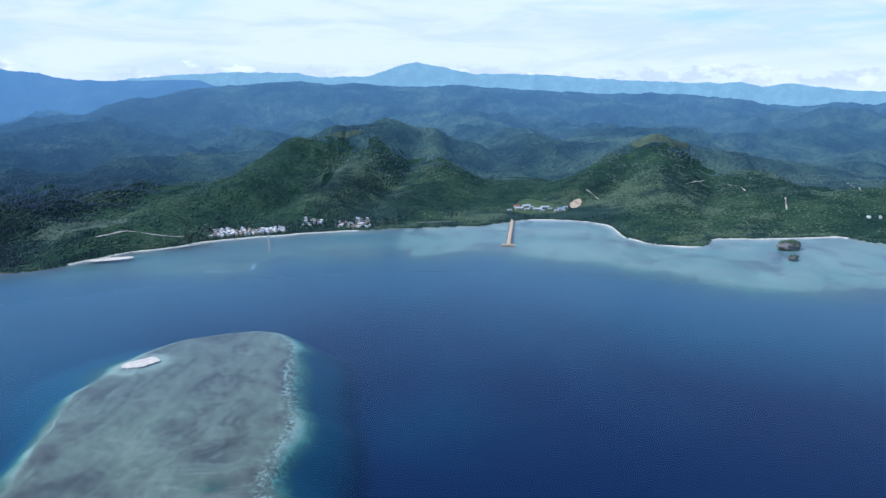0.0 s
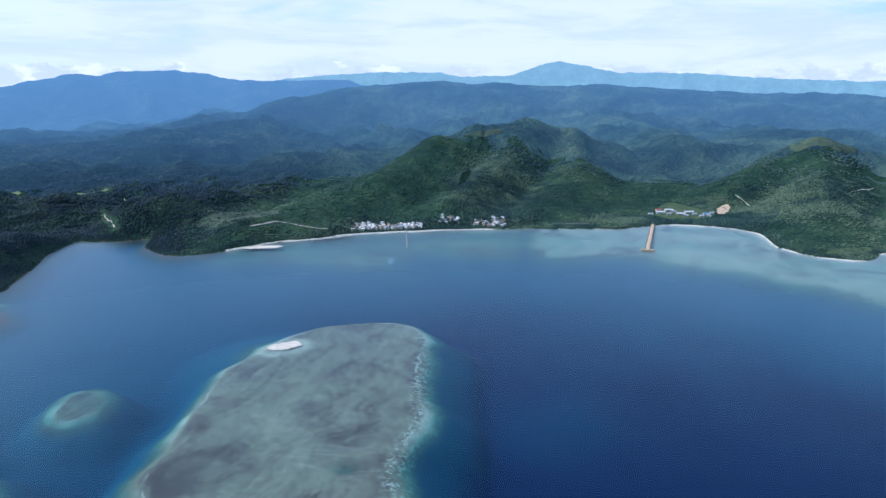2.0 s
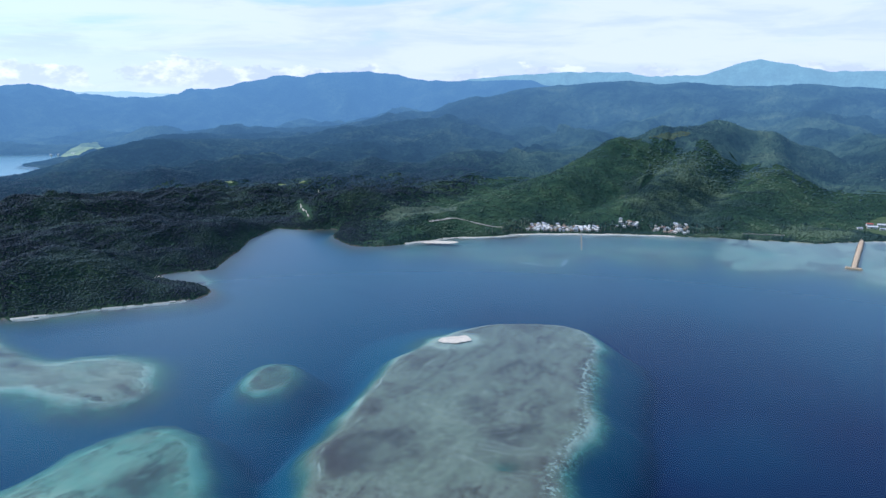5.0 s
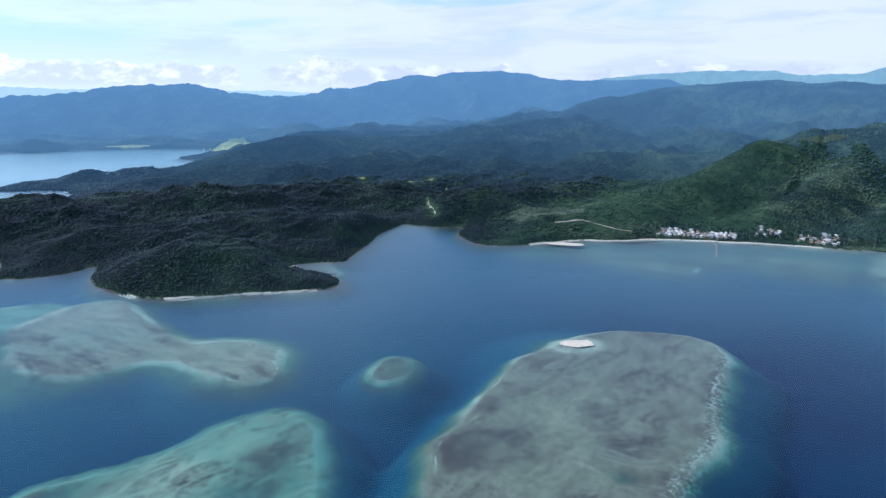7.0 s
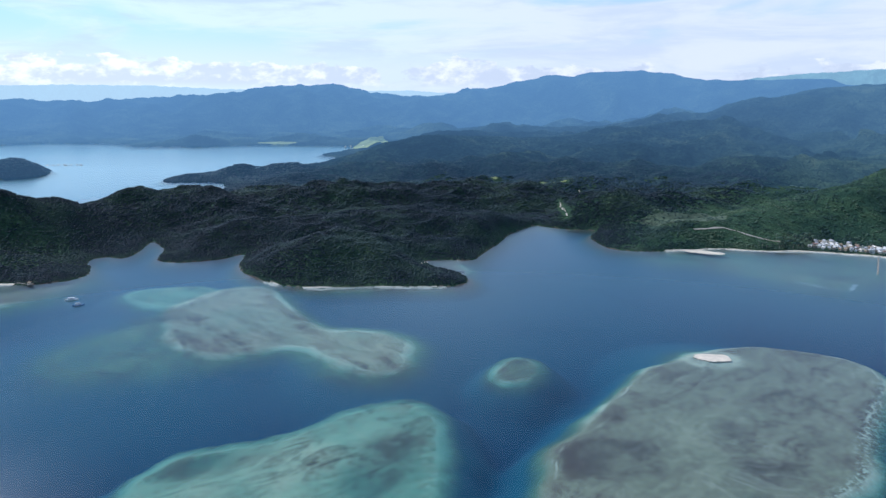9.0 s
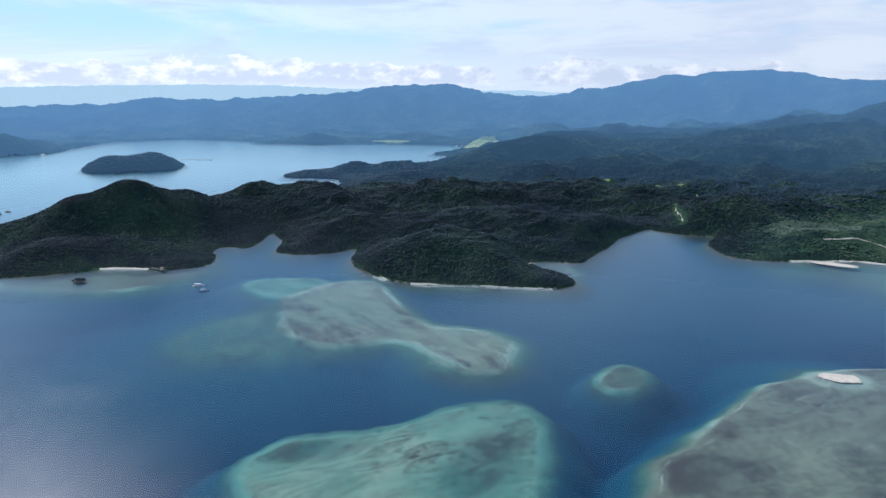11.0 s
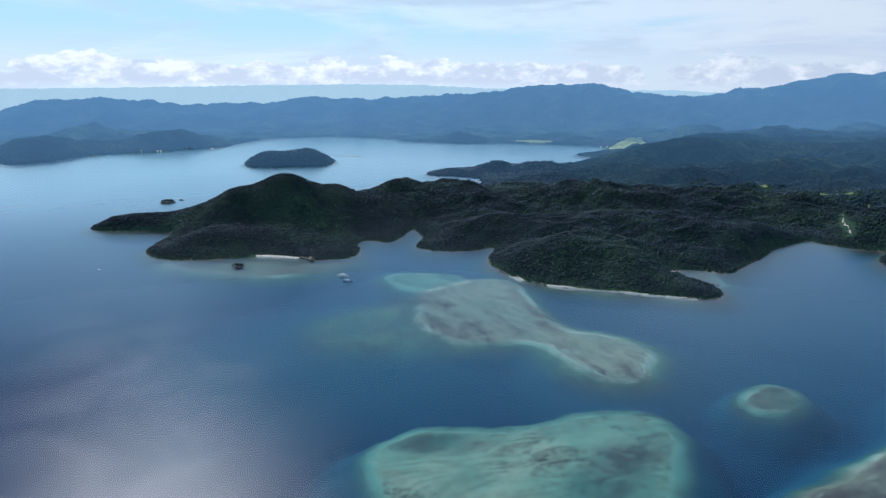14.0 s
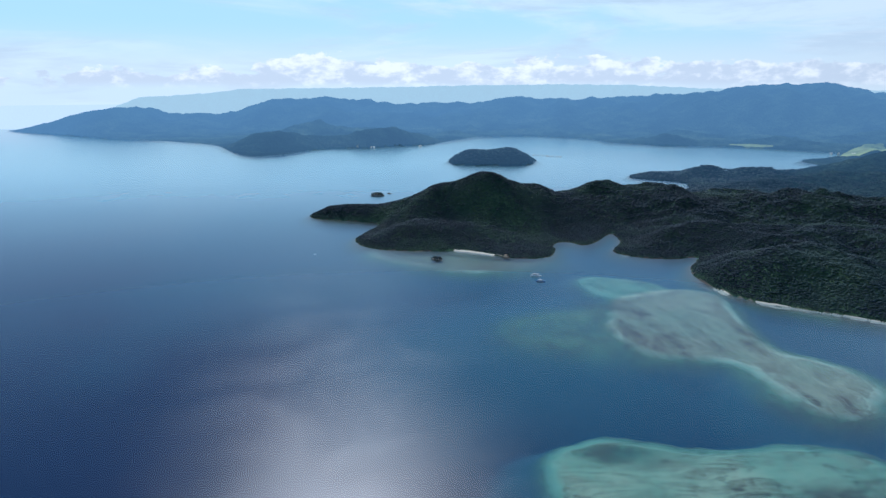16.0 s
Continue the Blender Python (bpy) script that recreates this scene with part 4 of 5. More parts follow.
# ---- open ground: beaches, bars, fields, roads ----


def patch(name, label, category, mat, box, step, mask, lift, kind="structure", level=None):
    """A thin bed of sand, earth or grass that lies on the ground wherever the mask is above nought."""
    xs, ys = np.arange(box[0], box[2], step), np.arange(box[1], box[3], step)
    gx, gy = (g.ravel() for g in np.meshgrid(xs, ys))
    m = mask(gx, gy)
    f = sheet(len(xs), len(ys))
    f = f[(m[f] > 0).all(1)]
    used = np.unique(f)
    back = np.zeros(len(gx), int)
    back[used] = np.arange(len(used))
    x, y = gx[used], gy[used]
    z = ground_height(x, y) + lift if level is None else level + 0.25 * (fractal(x, y, 8, 3, 41) - 0.5) + np.clip(m[used], 0, 4) * 0.06
    top = np.stack([x, y, z], 1)
    ob = link_mesh(name, top, back[f], [mat])
    return tagged(ob, label, category, kind=kind)


def bounds(points, pad):
    p = np.array(points)
    return (*(p.min(0) - pad), *(p.max(0) + pad))


def beach(label, line, wide, reach=14):
    def mask(x, y):
        d = land_by(x, y)
        return np.minimum(np.minimum(d + 3.5, wide - d) + 4 * (fractal(x, y, 30, 3, 51) - 0.5), reach - along_by(x, y, line))
    patch("beach", label, "beach", SAND, bounds(line, 30), 1.6, mask, 0.35)


for words, line, wide in BEACHES:
    beach(words, line, wide)
SHOAL = [(-509, 958), (-510, 985), (-475, 999), (-442, 999), (-448, 975), (-476, 965)]
patch("sandbar", "white coral sandbar drying on the reef", "sandbar", SAND, bounds(SANDBAR, 12), 1.5,
      lambda x, y: inside_by(x, y, SANDBAR, 2) + 15 * (fractal(x, y, 16, 4, 61) - 0.5), 0, "structure", 0.10)
patch("sandbar", "low sand shoal off the mangrove spit", "sandbar", SAND, bounds(SHOAL, 12), 1.5,
      lambda x, y: inside_by(x, y, SHOAL, 2) - 3 + 10 * (fractal(x, y, 16, 3, 62) - 0.5), 0, "structure", 0.12)
patch("sandbar", "spit of sand at the cape's lagoon", "sandbar", SAND, bounds([(-703, 600), (-710, 640)], 14), 1.2,
      lambda x, y: 2.5 - along_by(x, y, [(-703, 605), (-710, 637)]) + 2 * (fractal(x, y, 9, 3, 63) - 0.5), 0.8)
patch("sandbar", "thread of pale coral rubble on the reef flat", "sandbar", DROWNED, bounds(RUBBLE, 8), 0.7,
      lambda x, y: 0.25 - along_by(x, y, RUBBLE) + 3.0 * (fractal(x, y, 12, 4, 66) - 0.42), 0, "structure", -0.62)
for line in ([(-203, 1140), (-176, 1100), (-150, 1055)], [(-323, 926), (-281, 926), (-265, 939), (-268, 971)]):
    patch("sandbar", "drowned line of pale sand under shallow water", "sandbar", DROWNED, bounds(line, 14), 1.5,
          lambda x, y: 2.2 - along_by(x, y, line) + 9 * (fractal(x, y, 22, 4, 64) - 0.5), 0.15)
FIELDS = [
    ("grassy clearing on the low point", FIELD_EAST, GRASS, 0.5, None), ("dry grass field beside the inlet road", FIELD_ROAD, PADDY, 0.5, None),
    ("small pale clearing in the woods", FIELD_POND, PADDY, 0.5, None), ("mown grass and yards round the depot", YARD, GRASS, 0.4, None),
    ("bald grassy hilltop with thin scrub", FIELD_TOP, DRYGRASS, 1.6, None), ("bare grassy shoulder of the coastal hill", FIELD_RIDGE, DRYGRASS, 1.6, None),
    ("light green marsh meadow behind the mangrove spit", MEADOW, DRYGRASS, 0.6, None),
    ("raw orange earth cutting in the hillside", QUARRY, EARTH, 0.7, None),
    ("ripe yellow-green rice fields by the far bay", PADDY_BAY, PADDY_FAR, 4.0, None), ("strip of rice field on the far shore", PADDY_LONG, PADDY_FAR, 4.0, None),
]
for words, outline, mat, lift, level in FIELDS:
    patch("field", words, "field", mat, bounds(outline, 8), 4.0, lambda x, y: inside_by(x, y, outline, 1) + 7 * (fractal(x, y, 22, 3, 71) - 0.5), lift, "structure", level)
for line in ROADS:
    patch("road", "pale unpaved road cut through the trees", "road", ROADDIRT, bounds(line, 12), 1.5,
          lambda x, y: 1.8 - along_by(x, y, line) + 3.4 * (fractal(x, y, 16, 3, 81) - 0.5), 0.7)


# ---- things ----
def part(name, bm, mat, parent, label=""):
    me = bpy.data.meshes.new(name)
    bm.normal_update()
    bm.to_mesh(me)
    bm.free()
    me.materials.append(mat)
    ob = new(name, me)
    ob.parent = parent
    return tagged(ob, label)


def thing(name, label, category, group=""):
    return tagged(new(name), label, category, group)


def block(sx, sy, sz, x=0.0, y=0.0, z=0.0, bm=None, rz=0.0, bevel=0.0):
    """A box on its base at x, y, z."""
    bm = bm or bmesh.new()
    made = bmesh.ops.create_cube(bm, size=1.0, matrix=pose(x, y, z + sz / 2, 0, 0, rz) @ Matrix.Diagonal((sx, sy, sz, 1)))
    if bevel:
        edges = list({e for v in made["verts"] for e in v.link_edges})
        bmesh.ops.bevel(bm, geom=edges, offset=bevel, segments=1, affect="EDGES")
    return bm


def rod(a, b, r, bm=None, sides=6, taper=1.0):
    bm = bm or bmesh.new()
    a, b = Vector(a), Vector(b)
    m = Matrix.Translation((a + b) / 2) @ (b - a).to_track_quat("Z", "Y").to_matrix().to_4x4()
    bmesh.ops.create_cone(bm, cap_ends=True, segments=sides, radius1=r, radius2=r * taper, depth=(b - a).length, matrix=m)
    return bm


def gable(length, width, eaves, rise, over, thick=0.18):
    """Two roof slopes with thickness, ridge along x."""
    bm = bmesh.new()
    l, w = length / 2 + over, width / 2 + over
    drop = rise * over / (width / 2)
    for s in (-1, 1):
        pts = [(-l, 0, eaves + rise), (l, 0, eaves + rise), (l, s * w, eaves - drop), (-l, s * w, eaves - drop)]
        lo = [bm.verts.new(p) for p in pts]
        hi = [bm.verts.new((p[0], p[1], p[2] + thick)) for p in pts]
        bm.faces.new(lo), bm.faces.new(hi)
        for k in range(4):
            bm.faces.new((lo[k], lo[(k + 1) % 4], hi[(k + 1) % 4], hi[k]))
    bmesh.ops.recalc_face_normals(bm, faces=bm.faces)
    return bm


def gable_walls(length, width, eaves, rise, base=2.0):
    bm = bmesh.new()
    l, w = length / 2, width / 2
    rows = []
    for x in (-l, l):
        rows.append([bm.verts.new(p) for p in ((x, -w, -base), (x, w, -base), (x, w, eaves), (x, 0, eaves + rise), (x, -w, eaves))])
    a, b = rows
    bm.faces.new(a), bm.faces.new(b)
    for k in range(5):
        bm.faces.new((a[k], a[(k + 1) % 5], b[(k + 1) % 5], b[k]))
    bmesh.ops.recalc_face_normals(bm, faces=bm.faces)
    return bm


def house(label, length, width, eaves, rise, wall, roof, group, name="house"):
    h = thing(name, label, name.replace("_", " "), group)
    part("wall", gable_walls(length, width, eaves, rise), wall, h)
    part("roof", gable(length, width, eaves + 0.05, rise, 0.55), roof, h)
    part("door", block(0.95, 0.08, 2.0, -length * 0.1, -width / 2 - 0.02, 0), DARK, h)
    count = max(2, int(length / 3.2))
    for k in range(count):
        x = (k + 0.5) / count * length - length / 2
        if abs(x + length * 0.1) > 0.9:
            w = part("window", block(1.05, 0.09, 1.0, x, -width / 2 - 0.02, 0.95), DARK, h)
            part("sill", block(1.25, 0.16, 0.09, x, -width / 2 - 0.06, 0.85), wall, w)
    return h


def scatter_in(outline, count, gap, seed, taken):
    """Places inside an outline, none nearer than the gap to another."""
    rng = np.random.RandomState(seed)
    p = np.array(outline, float)
    lo, hi = p.min(0), p.max(0)
    spots = []
    tries = lo + rng.rand(count * 60, 2) * (hi - lo)
    ok = (inside_by(tries[:, 0], tries[:, 1], outline, 0) > 0) & (land_by(tries[:, 0], tries[:, 1]) > 8)
    for x, y in tries[ok]:
        if all(math.hypot(x - a, y - b) > gap for a, b in taken):
            taken.append((x, y))
            spots.append((x, y, rng.rand(), rng.rand()))
        if len(spots) == count:
            break
    return spots


def height_at(x, y):
    return float(ground_height(np.array([float(x)]), np.array([float(y)]))[0])


def build_village():
    kinds = [
        ("small whitewashed house with a white sheet-metal roof", 4.8, 3.5, 2.3, 0.9, PLASTER, TIN_WHITE),
        ("small house with a weathered grey sheet-metal roof", 4.4, 3.4, 2.2, 0.9, PLASTER, TIN_GREY),
        ("long white house with a pale metal roof", 6.2, 3.8, 2.4, 1.0, PLASTER, TIN_CREAM),
        ("small timber house with a palm thatch roof", 4.2, 3.4, 2.1, 1.4, TIMBER, THATCH),
        ("whitewashed house with a rusty red metal roof", 4.8, 3.6, 2.3, 1.0, PLASTER, TIN_RUST),
        ("two-storey white house with a grey metal roof", 6.2, 5.0, 4.8, 1.2, PLASTER, TIN_GREY),
    ]
    taken, used = [], set()
    spots = []
    for outline, count, seed in ((TOWN_WEST, 74, 5), (TOWN_HILL, 14, 6), (TOWN_EAST, 30, 7)):
        spots += scatter_in(outline, count, 5.6, seed, taken)
    order = [0, 1, 3, 2, 3, 1, 2, 5, 1, 4, 0, 2, 3, 0]
    protos = {}
    for k, (x, y, a, turn) in enumerate(spots):
        i = order[int(a * len(order))]
        m = pose(x, y, height_at(x, y) + 0.5, 0, 0, -12 + (turn - 0.5) * 60 + (90 if turn > 0.8 else 0))
        if i not in protos:
            protos[i] = house(*kinds[i], "village houses by the beach")
            protos[i].matrix_basis = m
        else:
            copy_thing(protos[i], m)
    return taken


def build_depot():
    kinds = [
        ("long port shed with a white metal roof", 16, 6.0, 3.2, 1.3, PLASTER, TIN_WHITE),
        ("port building with a blue metal roof", 11, 5.6, 3.0, 1.2, PLASTER, TIN_BLUE),
        ("port building with a dark red metal roof", 10, 5.6, 3.4, 1.4, PLASTER, TIN_RED),
        ("low port store with a grey metal roof", 8, 5.2, 2.8, 1.1, PLASTER, TIN_GREY),
    ]
    rows = [(2, 150, 1408, 12), (0, 152, 1384, 8), (3, 178, 1396, 10), (0, 188, 1376, 6), (3, 214, 1384, 5), (0, 206, 1400, 12), (1, 236, 1388, 8), (3, 238, 1372, -6), (3, 132, 1366, 14), (3, 166, 1372, 3), (3, 224, 1366, 9), (3, 196, 1364, -4), (0, 170, 1412, 10), (3, 248, 1402, 20)]
    protos = {}
    for i, x, y, turn in rows:
        m = pose(x, y, height_at(x, y) + 0.5, 0, 0, turn)
        if i not in protos:
            protos[i] = house(*kinds[i], "port buildings by the causeway", "shed")
            protos[i].matrix_basis = m
        else:
            copy_thing(protos[i], m)


def build_causeway():
    """The orange earth jetty with its wider head."""
    j = thing("jetty", "long orange earth causeway with a wide head in shallow water", "jetty")
    a, b = Vector((131, 1296, 0)), Vector((103, 1073, 0))
    way = (b - a).normalized()
    side = Vector((-way.y, way.x, 0))

    def bank(p, q, top, foot, high, name, mat):
        bm = bmesh.new()
        rows = []
        steps = max(3, int((q - p).length / 7))
        rng = random.Random(4)
        for k in range(steps + 1):
            c = p.lerp(q, k / steps)
            row = []
            for off, z in ((-foot, -3.0), (-foot * 0.9, 0.1), (-top, high), (0, high + 0.15), (top, high), (foot * 0.9, 0.1), (foot, -3.0)):
                w = off + rng.uniform(-0.5, 0.5)
                row.append(bm.verts.new(c + side * w + Vector((0, 0, z + rng.uniform(-0.12, 0.12)))))
            rows.append(row)
        for r, s in zip(rows, rows[1:]):
            for k in range(6):
                bm.faces.new((r[k], r[k + 1], s[k + 1], s[k]))
        bm.faces.new(rows[0]), bm.faces.new(rows[-1])
        bmesh.ops.recalc_face_normals(bm, faces=bm.faces)
        part(name, bm, mat, j)
    bank(a, b, 2.1, 4.0, 1.7, "bank", EARTH)
    bank(b - way * 1.0, b + way * 6, 9.0, 11.5, 1.6, "jetty_head", EARTH)
    for k in range(7):
        c = b + way * 5.4 + side * (-8 + k * 2.6)
        part("bollard", rod(c + Vector((0, 0, 1.5)), c + Vector((0, 0, 2.4)), 0.25), ROCK, j)
    for s in (-1, 1):
        bm = bmesh.new()
        for k in range(46):
            c = a.lerp(b, k / 45) + side * s * (3.4 + 0.5 * math.sin(k * 2.1))
            bmesh.ops.create_icosphere(bm, subdivisions=1, radius=0.8 + 0.3 * math.sin(k * 1.7), matrix=Matrix.Translation((c.x, c.y, 0.4)))
        tagged(part("riprap", bm, ROCK, j, "row of dark edging stones"), "row of dark edging stones", kind="stuff")


def build_pier(a, b, wide, high, label, hut):
    p = thing("pier", label, "pier")
    a, b = Vector((*a, high)), Vector((*b, high))
    way = (b - a).normalized()
    side = Vector((-way.y, way.x, 0))
    turn = math.degrees(math.atan2(way.y, way.x))
    n = int((b - a).length / 3.0)
    plank = None
    for k in range(n):
        c = a.lerp(b, (k + 0.5) / n)
        m = pose(c.x, c.y, high, 0, 0, turn)
        if plank is None:
            plank = part("plank", block(2.85, wide, 0.14, bevel=0.02), TIMBER, p)
            plank.matrix_basis = m
        else:
            q = new("plank", plank.data)
            q.parent, q.matrix_basis = p, m
    post = None
    for k in range(0, n + 1, 2):
        for s in (-1, 1):
            c = a.lerp(b, k / n) + side * s * (wide / 2 - 0.1)
            if post is None:
                post = part("post", rod((0, 0, -4.0), (0, 0, 0.9), 0.16), TIMBER, p)
                post.matrix_basis = pose(c.x, c.y, high)
            else:
                q = new("post", post.data)
                q.parent, q.matrix_basis = p, pose(c.x, c.y, high)
    for s in (-1, 1):
        part("rail", rod(a + side * s * (wide / 2 - 0.1) + Vector((0, 0, 0.85)), b + side * s * (wide / 2 - 0.1) + Vector((0, 0, 0.85)), 0.06), TIMBER, p)
    if hut:
        part("landing_stage", block(6, 6, 0.25, b.x, b.y, high - 0.05, rz=turn), TIMBER, p)
        m = pose(b.x, b.y, high + 0.2, 0, 0, turn)
        for x in (-2, 2):
            for y in (-2, 2):
                part("hut_post", rod(m @ Vector((x, y, 0)), m @ Vector((x, y, 2.3)), 0.1), TIMBER, p)
        roof = part("hut_roof", gable(4.6, 4.6, 2.3, 1.3, 0.4), THATCH, p, "palm thatch roof")
        roof.matrix_basis = m


def hull(length, beam, deep, free, sections=9):
    bm = bmesh.new()
    rows = []
    for k in range(sections + 1):
        u = k / sections * 2 - 1
        w = beam / 2 * max(0.04, 1 - abs(u) ** 2.6)
        lift = free * (1 + 0.55 * u * u)
        rows.append([bm.verts.new((u * length / 2, y, z)) for y, z in ((-w, lift), (-w * 0.85, 0.1), (0, -deep * (1 - 0.7 * u * u)), (w * 0.85, 0.1), (w, lift))])
    for r, s in zip(rows, rows[1:]):
        for i in range(4):
            bm.faces.new((r[i], r[i + 1], s[i + 1], s[i]))
        bm.faces.new((r[4], r[0], s[0], s[4]))
    bm.faces.new(rows[0]), bm.faces.new(rows[-1])
    bmesh.ops.recalc_face_normals(bm, faces=bm.faces)
    return bm


def outrigger_boat(label, length, x, y, turn, roofed, paint):
    b = thing("outrigger_boat", label, "boat", "boats moored off the headland")
    part("hull", hull(length, length * 0.17, 0.7, 1.0), paint, b)
    part("deck", block(length * 0.62, length * 0.13, 0.1, 0, 0, 1.0), TIMBER, b)
    cabin = part("cabin", block(length * 0.42, length * 0.12, 1.9, -length * 0.06, 0, 1.1, bevel=0.12), PAINT_W, b)
    for k in range(4):
        for s in (-1, 1):
            part("window", block(length * 0.06, 0.06, 0.7, -length * 0.06 + (k - 1.5) * length * 0.095, s * (length * 0.06 + 0.02), 1.9), DARK, cabin)
    if roofed:
        part("canopy", block(length * 0.52, length * 0.17, 0.14, -length * 0.05, 0, 3.1, bevel=0.05), PAINT_W, b, "flat white canopy")
        for sx in (-1, 1):
            for s in (-1, 1):
                part("canopy_post", rod((sx * length * 0.24 - length * 0.05, s * length * 0.07, 1.0), (sx * length * 0.24 - length * 0.05, s * length * 0.07, 3.15), 0.06), PAINT_W, b)
    for s in (-1, 1):
        part("float", rod((-length * 0.36, s * length * 0.27, 0.15), (length * 0.36, s * length * 0.27, 0.25), 0.16), TIMBER, b, "bamboo float")
    for u in (-0.24, 0.0, 0.24):
        part("boom", rod((u * length, -length * 0.28, 0.45), (u * length, length * 0.28, 0.45), 0.09), TIMBER, b)
    part("mast", rod((length * 0.22, 0, 1.0), (length * 0.22, 0, 5.2), 0.09, taper=0.6), TIMBER, b)
    b.matrix_basis = pose(x, y, 0.0, 0, 0, turn)
    return b


def small_boat(x, y, turn):
    b = thing("motorboat", "small white open motorboat on the water", "boat")
    part("hull", hull(6.5, 2.0, 0.4, 0.7), PAINT_W, b)
    part("bench", block(0.5, 1.5, 0.12, 0.2, 0, 0.6), TIMBER, b)
    part("engine", block(0.5, 0.5, 0.9, -3.2, 0, 0.2, bevel=0.08), DARK, b)
    b.matrix_basis = pose(x, y, 0, 0, 0, turn)


def leaf_clumps(center, size, count, rng, bm):
    """Clumps of leaves with gaps between them."""
    for _ in range(count):
        v = Vector((rng.gauss(0, 1), rng.gauss(0, 1), rng.gauss(0, 0.8))).normalized() * rng.uniform(0.45, 1.0)
        c = Vector(center) + Vector((v.x * size, v.y * size, v.z * size * 0.7))
        r = size * rng.uniform(0.2, 0.42)
        m = Matrix.Translation(c) @ Euler((rng.uniform(0, 6), rng.uniform(0, 6), rng.uniform(0, 6))).to_matrix().to_4x4() @ Matrix.Diagonal((r, r, r * 0.6, 1))
        got = bmesh.ops.create_icosphere(bm, subdivisions=1, radius=1.0, matrix=m)
        for q in got["verts"]:
            q.co += Vector((rng.uniform(-1, 1), rng.uniform(-1, 1), rng.uniform(-1, 1))) * r * 0.3
    return bm


def tree(label, group, seed, high, crown, mat):
    rng = random.Random(seed)
    t = thing("tree", label, "tree", group)
    bm = rod((0, 0, -0.5), (0.1, 0.05, high * 0.6), high * 0.035, sides=7, taper=0.5)
    tips = []
    for k in range(5):
        a = k * 1.26 + rng.uniform(-0.3, 0.3)
        e = Vector((math.cos(a) * crown * 0.55, math.sin(a) * crown * 0.55, high * rng.uniform(0.62, 0.85)))
        rod((0.08, 0.04, high * rng.uniform(0.38, 0.55)), e, high * 0.014, bm, 5, 0.4)
        tips.append(e)
    part("trunk", bm, TIMBER, t)
    bm = bmesh.new()
    for e in tips:
        leaf_clumps(e, crown * 0.5, 7, rng, bm)
    leaf_clumps((0, 0, high * 0.82), crown * 0.6, 10, rng, bm)
    part("crown", bm, mat, t)
    return t


def palm(label, group, seed, high):
    rng = random.Random(seed)
    t = thing("palm_tree", label, "palm", group)
    bm = bmesh.new()
    last = Vector((0, 0, -0.5))
    for k in range(5):
        nxt = Vector((0.12 * (k + 1) ** 1.5, 0, high * (k + 1) / 5))
        rod(last, nxt, 0.26 - 0.03 * k, bm, 6, 0.88)
        last = nxt
    part("trunk", bm, TIMBER, t)
    for k in range(11):
        bm = bmesh.new()
        a = k * 0.571 + rng.uniform(-0.2, 0.2)
        up = rng.uniform(0.1, 0.9)
        d = Vector((math.cos(a), math.sin(a), 0))
        s = Vector((-d.y, d.x, 0))
        rows = []
        for i in range(6):
            u = i / 5
            c = last + d * 4.2 * u + Vector((0, 0, up * 2.2 * u - 3.4 * u * u))
            w = 0.75 * math.sin(math.pi * min(1, u * 0.9 + 0.12))
            rows.append([bm.verts.new(c - s * w - Vector((0, 0, 0.35 * w))), bm.verts.new(c), bm.verts.new(c + s * w - Vector((0, 0, 0.35 * w)))])
        for r, q in zip(rows, rows[1:]):
            bm.faces.new((r[0], r[1], q[1], q[0])), bm.faces.new((r[1], r[2], q[2], q[1]))
        part("frond", bm, SCRUB, t)
    return t


def build_trees(houses):
    rng = random.Random(9)
    protos = [tree("leafy green shade tree among the village houses", "trees along the village shore", k, 8 + k, 4 + 0.5 * k, SCRUB) for k in range(3)]
    protos += [palm("tall coconut palm by the beach", "palms along the village shore", 20 + k, 9 + 1.5 * k) for k in range(2)]
    spots = []
    line = COAST_EAST[26:37]
    for _ in range(330):
        k = rng.randrange(len(line) - 1)
        u = rng.random()
        x = line[k][0] * (1 - u) + line[k + 1][0] * u + rng.uniform(-8, 8)
        y = line[k][1] * (1 - u) + line[k + 1][1] * u + rng.uniform(6, 75)
        if len(spots) < 95 and height_at(x, y) > 1.6 and all(math.hypot(x - a, y - b) > 5.5 for a, b in houses + spots):
            spots.append((x, y))
    first = set()
    for x, y in spots:
        i = rng.choice((0, 1, 2, 3, 4, 3))
        m = pose(x, y, height_at(x, y), 0, 0, rng.uniform(0, 360))
        if i not in first:
            first.add(i)
            protos[i].matrix_basis = m
        else:
            copy_thing(protos[i], m)


def rock_islet(label, x, y, long, wide, high, turn, seed, green=True):
    rng = random.Random(seed)
    t = thing("rock_islet", label, "islet")
    bm = bmesh.new()
    bmesh.ops.create_icosphere(bm, subdivisions=3, radius=1.0)
    for v in bm.verts:
        k = 1 + 0.35 * noise.noise(v.co * 2.3 + Vector((seed, 0, 0)))
        v.co = Vector((v.co.x * long * k, v.co.y * wide * k, max(-2.0, v.co.z * high * k * (1.3 if v.co.z > 0 else 1))))
    part("rock", bm, LIMESTONE, t, "undercut weathered limestone")
    if green:
        bm = bmesh.new()
        for _ in range(int(long * wide * 0.4) + 8):
            a, r = rng.uniform(0, 6.28), math.sqrt(rng.random()) * 0.86
            leaf_clumps((math.cos(a) * r * long, math.sin(a) * r * wide, high * 1.35 * math.sqrt(1 - 0.8 * r * r)), 2.6, 4, rng, bm)
        tagged(part("shrubs", bm, SCRUB if x > 0 else SHADED_MANGROVE, t, "dense shrubs"), kind="stuff")
    t.matrix_basis = pose(x, y, 0, 0, 0, turn)


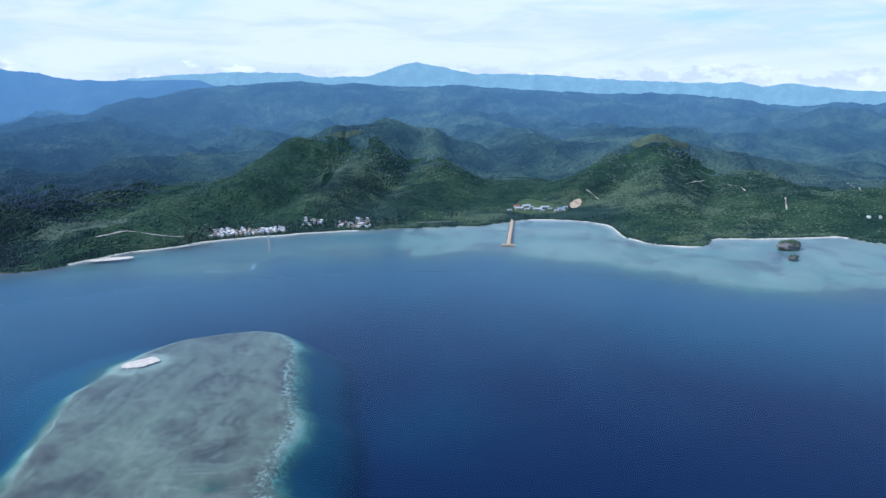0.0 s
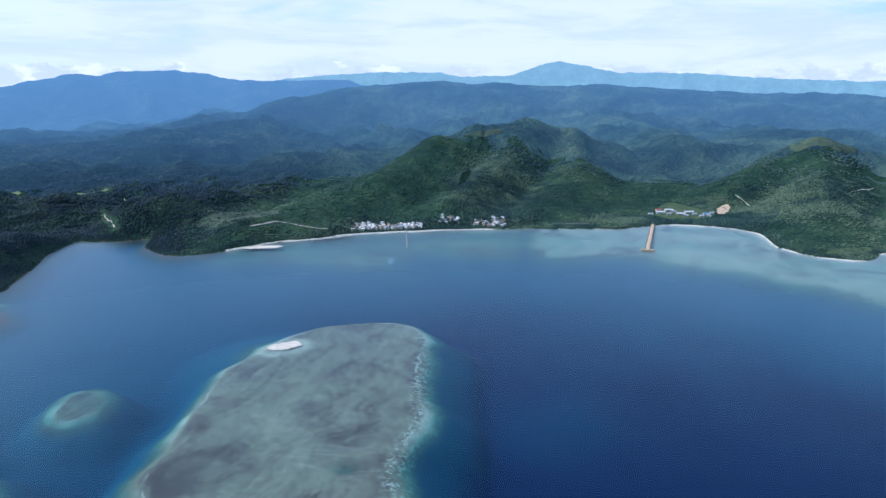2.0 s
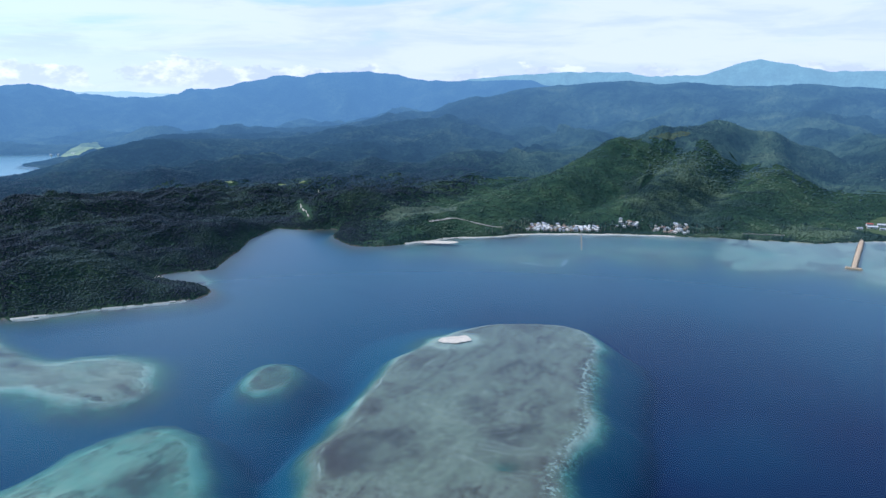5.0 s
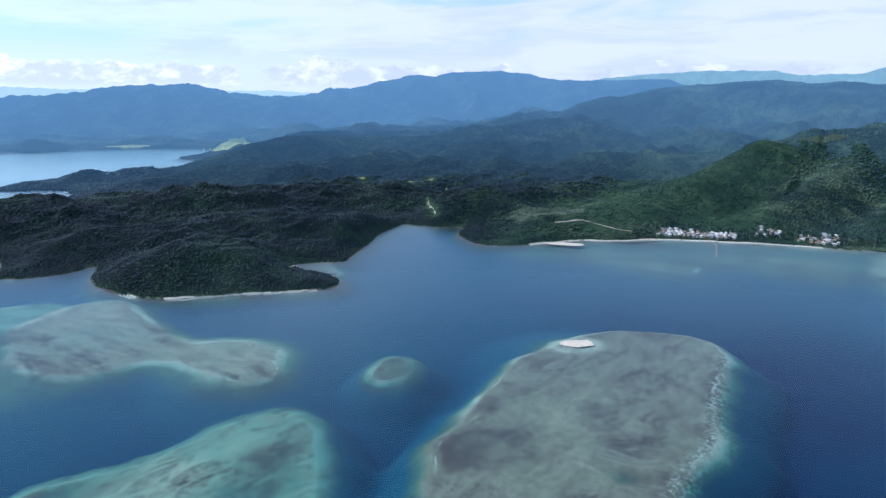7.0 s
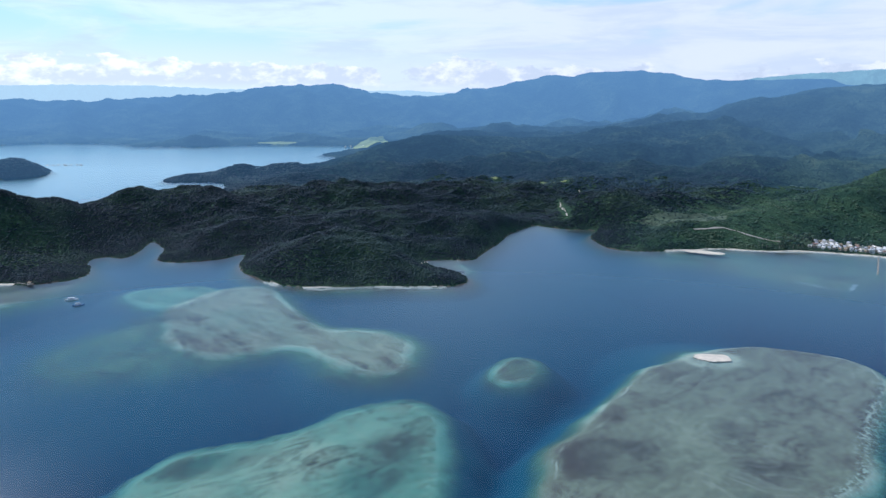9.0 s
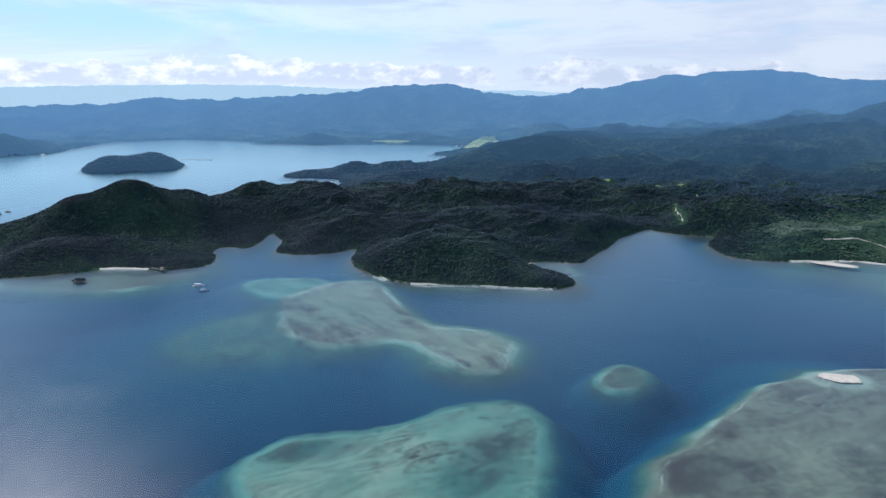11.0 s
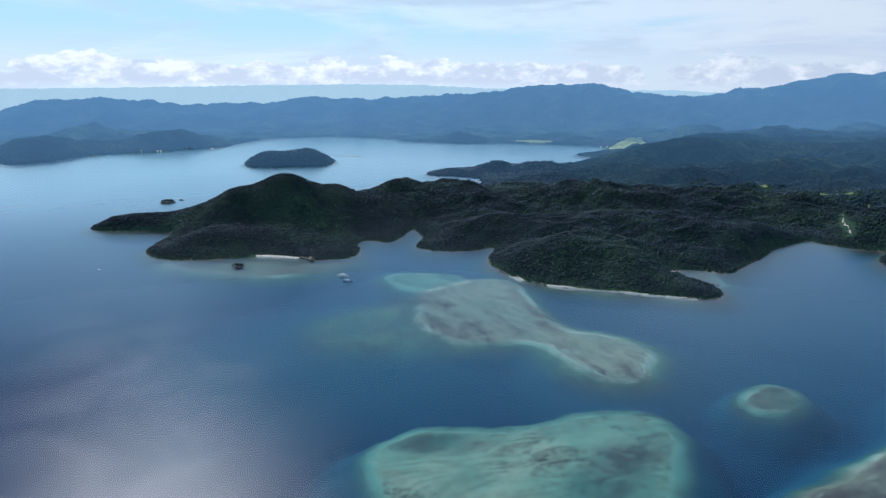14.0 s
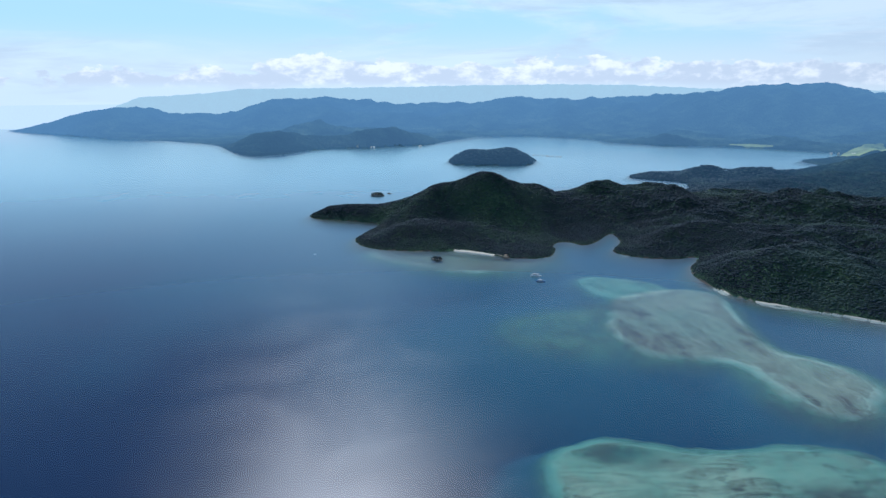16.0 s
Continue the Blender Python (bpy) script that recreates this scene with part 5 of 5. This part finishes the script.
def build_pens():
    rng = random.Random(3)
    first = None
    for k in range(9):
        m = pose(-2470 + k * 9 + rng.uniform(-6, 6), 600 + k * 11 + rng.uniform(-10, 10), 0, 0, 0, rng.uniform(0, 90))
        if first is None:
            first = thing("fish_pen", "floating bamboo fish pen with a small white hut", "fish pen", "fish pens off the islet")
            for s in (-1, 1):
                part("beam", rod((-4, s * 4, 0.2), (4, s * 4, 0.2), 0.2), TIMBER, first)
                part("beam", rod((s * 4, -4, 0.25), (s * 4, 4, 0.25), 0.2), TIMBER, first)
            part("hut", gable_walls(3.4, 2.6, 2.0, 0.8, 0.0), PLASTER, first)
            part("roof", gable(3.4, 2.6, 2.05, 0.8, 0.3), TIN_WHITE, first)
            first.matrix_basis = m
        else:
            copy_thing(first, m)


def build_terrace():
    t = thing("retaining_wall", "pale concrete retaining wall above the shore road", "wall")
    pts = [Vector((x, y, height_at(x, y))) for x, y in TERRACE]
    for p, q in zip(pts, pts[1:]):
        n = 5
        for k in range(n):
            a, c = p.lerp(q, k / n), p.lerp(q, (k + 1) / n)
            mid = (a + c) / 2
            turn = math.degrees(math.atan2(c.y - a.y, c.x - a.x))
            part("panel", block((c - a).length - 0.06, 0.6, 5.5, mid.x, mid.y - 6, mid.z - 3.2, rz=turn, bevel=0.04), ROADDIRT, t)
            part("buttress", block(0.7, 1.1, 5.0, a.x, a.y - 6.4, a.z - 3.4, rz=turn, bevel=0.04), ROADDIRT, t)


def build_far_hamlets():
    """Single pale houses on the shores across the bay, and one over the eastern beach."""
    rng = random.Random(12)
    proto = house("small white house with a metal roof on the far shore", 6.0, 4.4, 2.4, 1.2, PLASTER, TIN_WHITE, "houses on the far shores")
    first = True
    for x, y, count in ((-2364, 1690, 4), (-2314, 1725, 4), (-2309, 1795, 3), (-2900, -34, 1), (-2862, 40, 2), (-2886, 223, 2), (752, 1205, 2)):
        for _ in range(count):
            a, b = x + rng.uniform(-16, 16), y + rng.uniform(-16, 16)
            m = pose(a, b, max(height_at(a, b), 2.0) + (1.0 if x < -1800 else 0.5), 0, 0, rng.uniform(0, 180))
            if first:
                proto.matrix_basis, first = m, False
            else:
                copy_thing(proto, m)


HOUSES = build_village()
build_depot()
build_causeway()
build_pier((-292, 1143), (-259, 1021), 1.7, 1.6, "long narrow timber pier off the village beach", False)
build_pier((-996, 180), (-963, 198), 1.8, 1.3, "short timber jetty with a thatched landing hut", True)
outrigger_boat("white outrigger tour boat with a flat canopy at anchor", 14.5, -861, 217, 62, True, PAINT_W)
outrigger_boat("low blue and white outrigger boat at anchor", 12.5, -834, 216, 70, False, PAINT_B)
small_boat(-1016, -77, 40)
rock_islet("tree-capped limestone islet off the eastern beach", 536, 1058, 20, 12, 7.5, 20, 1)
rock_islet("small dark rock standing in the shallows", 506, 984, 8, 5, 2.6, 10, 2)
rock_islet("wooded rock off the headland's seaward side", -1580, 25, 15, 11, 4.5, 80, 3)
rock_islet("low reef rock beside the wooded rock", -1606, 53, 6, 4, 1.6, 40, 4, False)
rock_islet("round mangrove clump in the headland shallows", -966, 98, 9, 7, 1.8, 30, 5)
build_pens()
build_terrace()
build_trees(HOUSES)
build_far_hamlets()
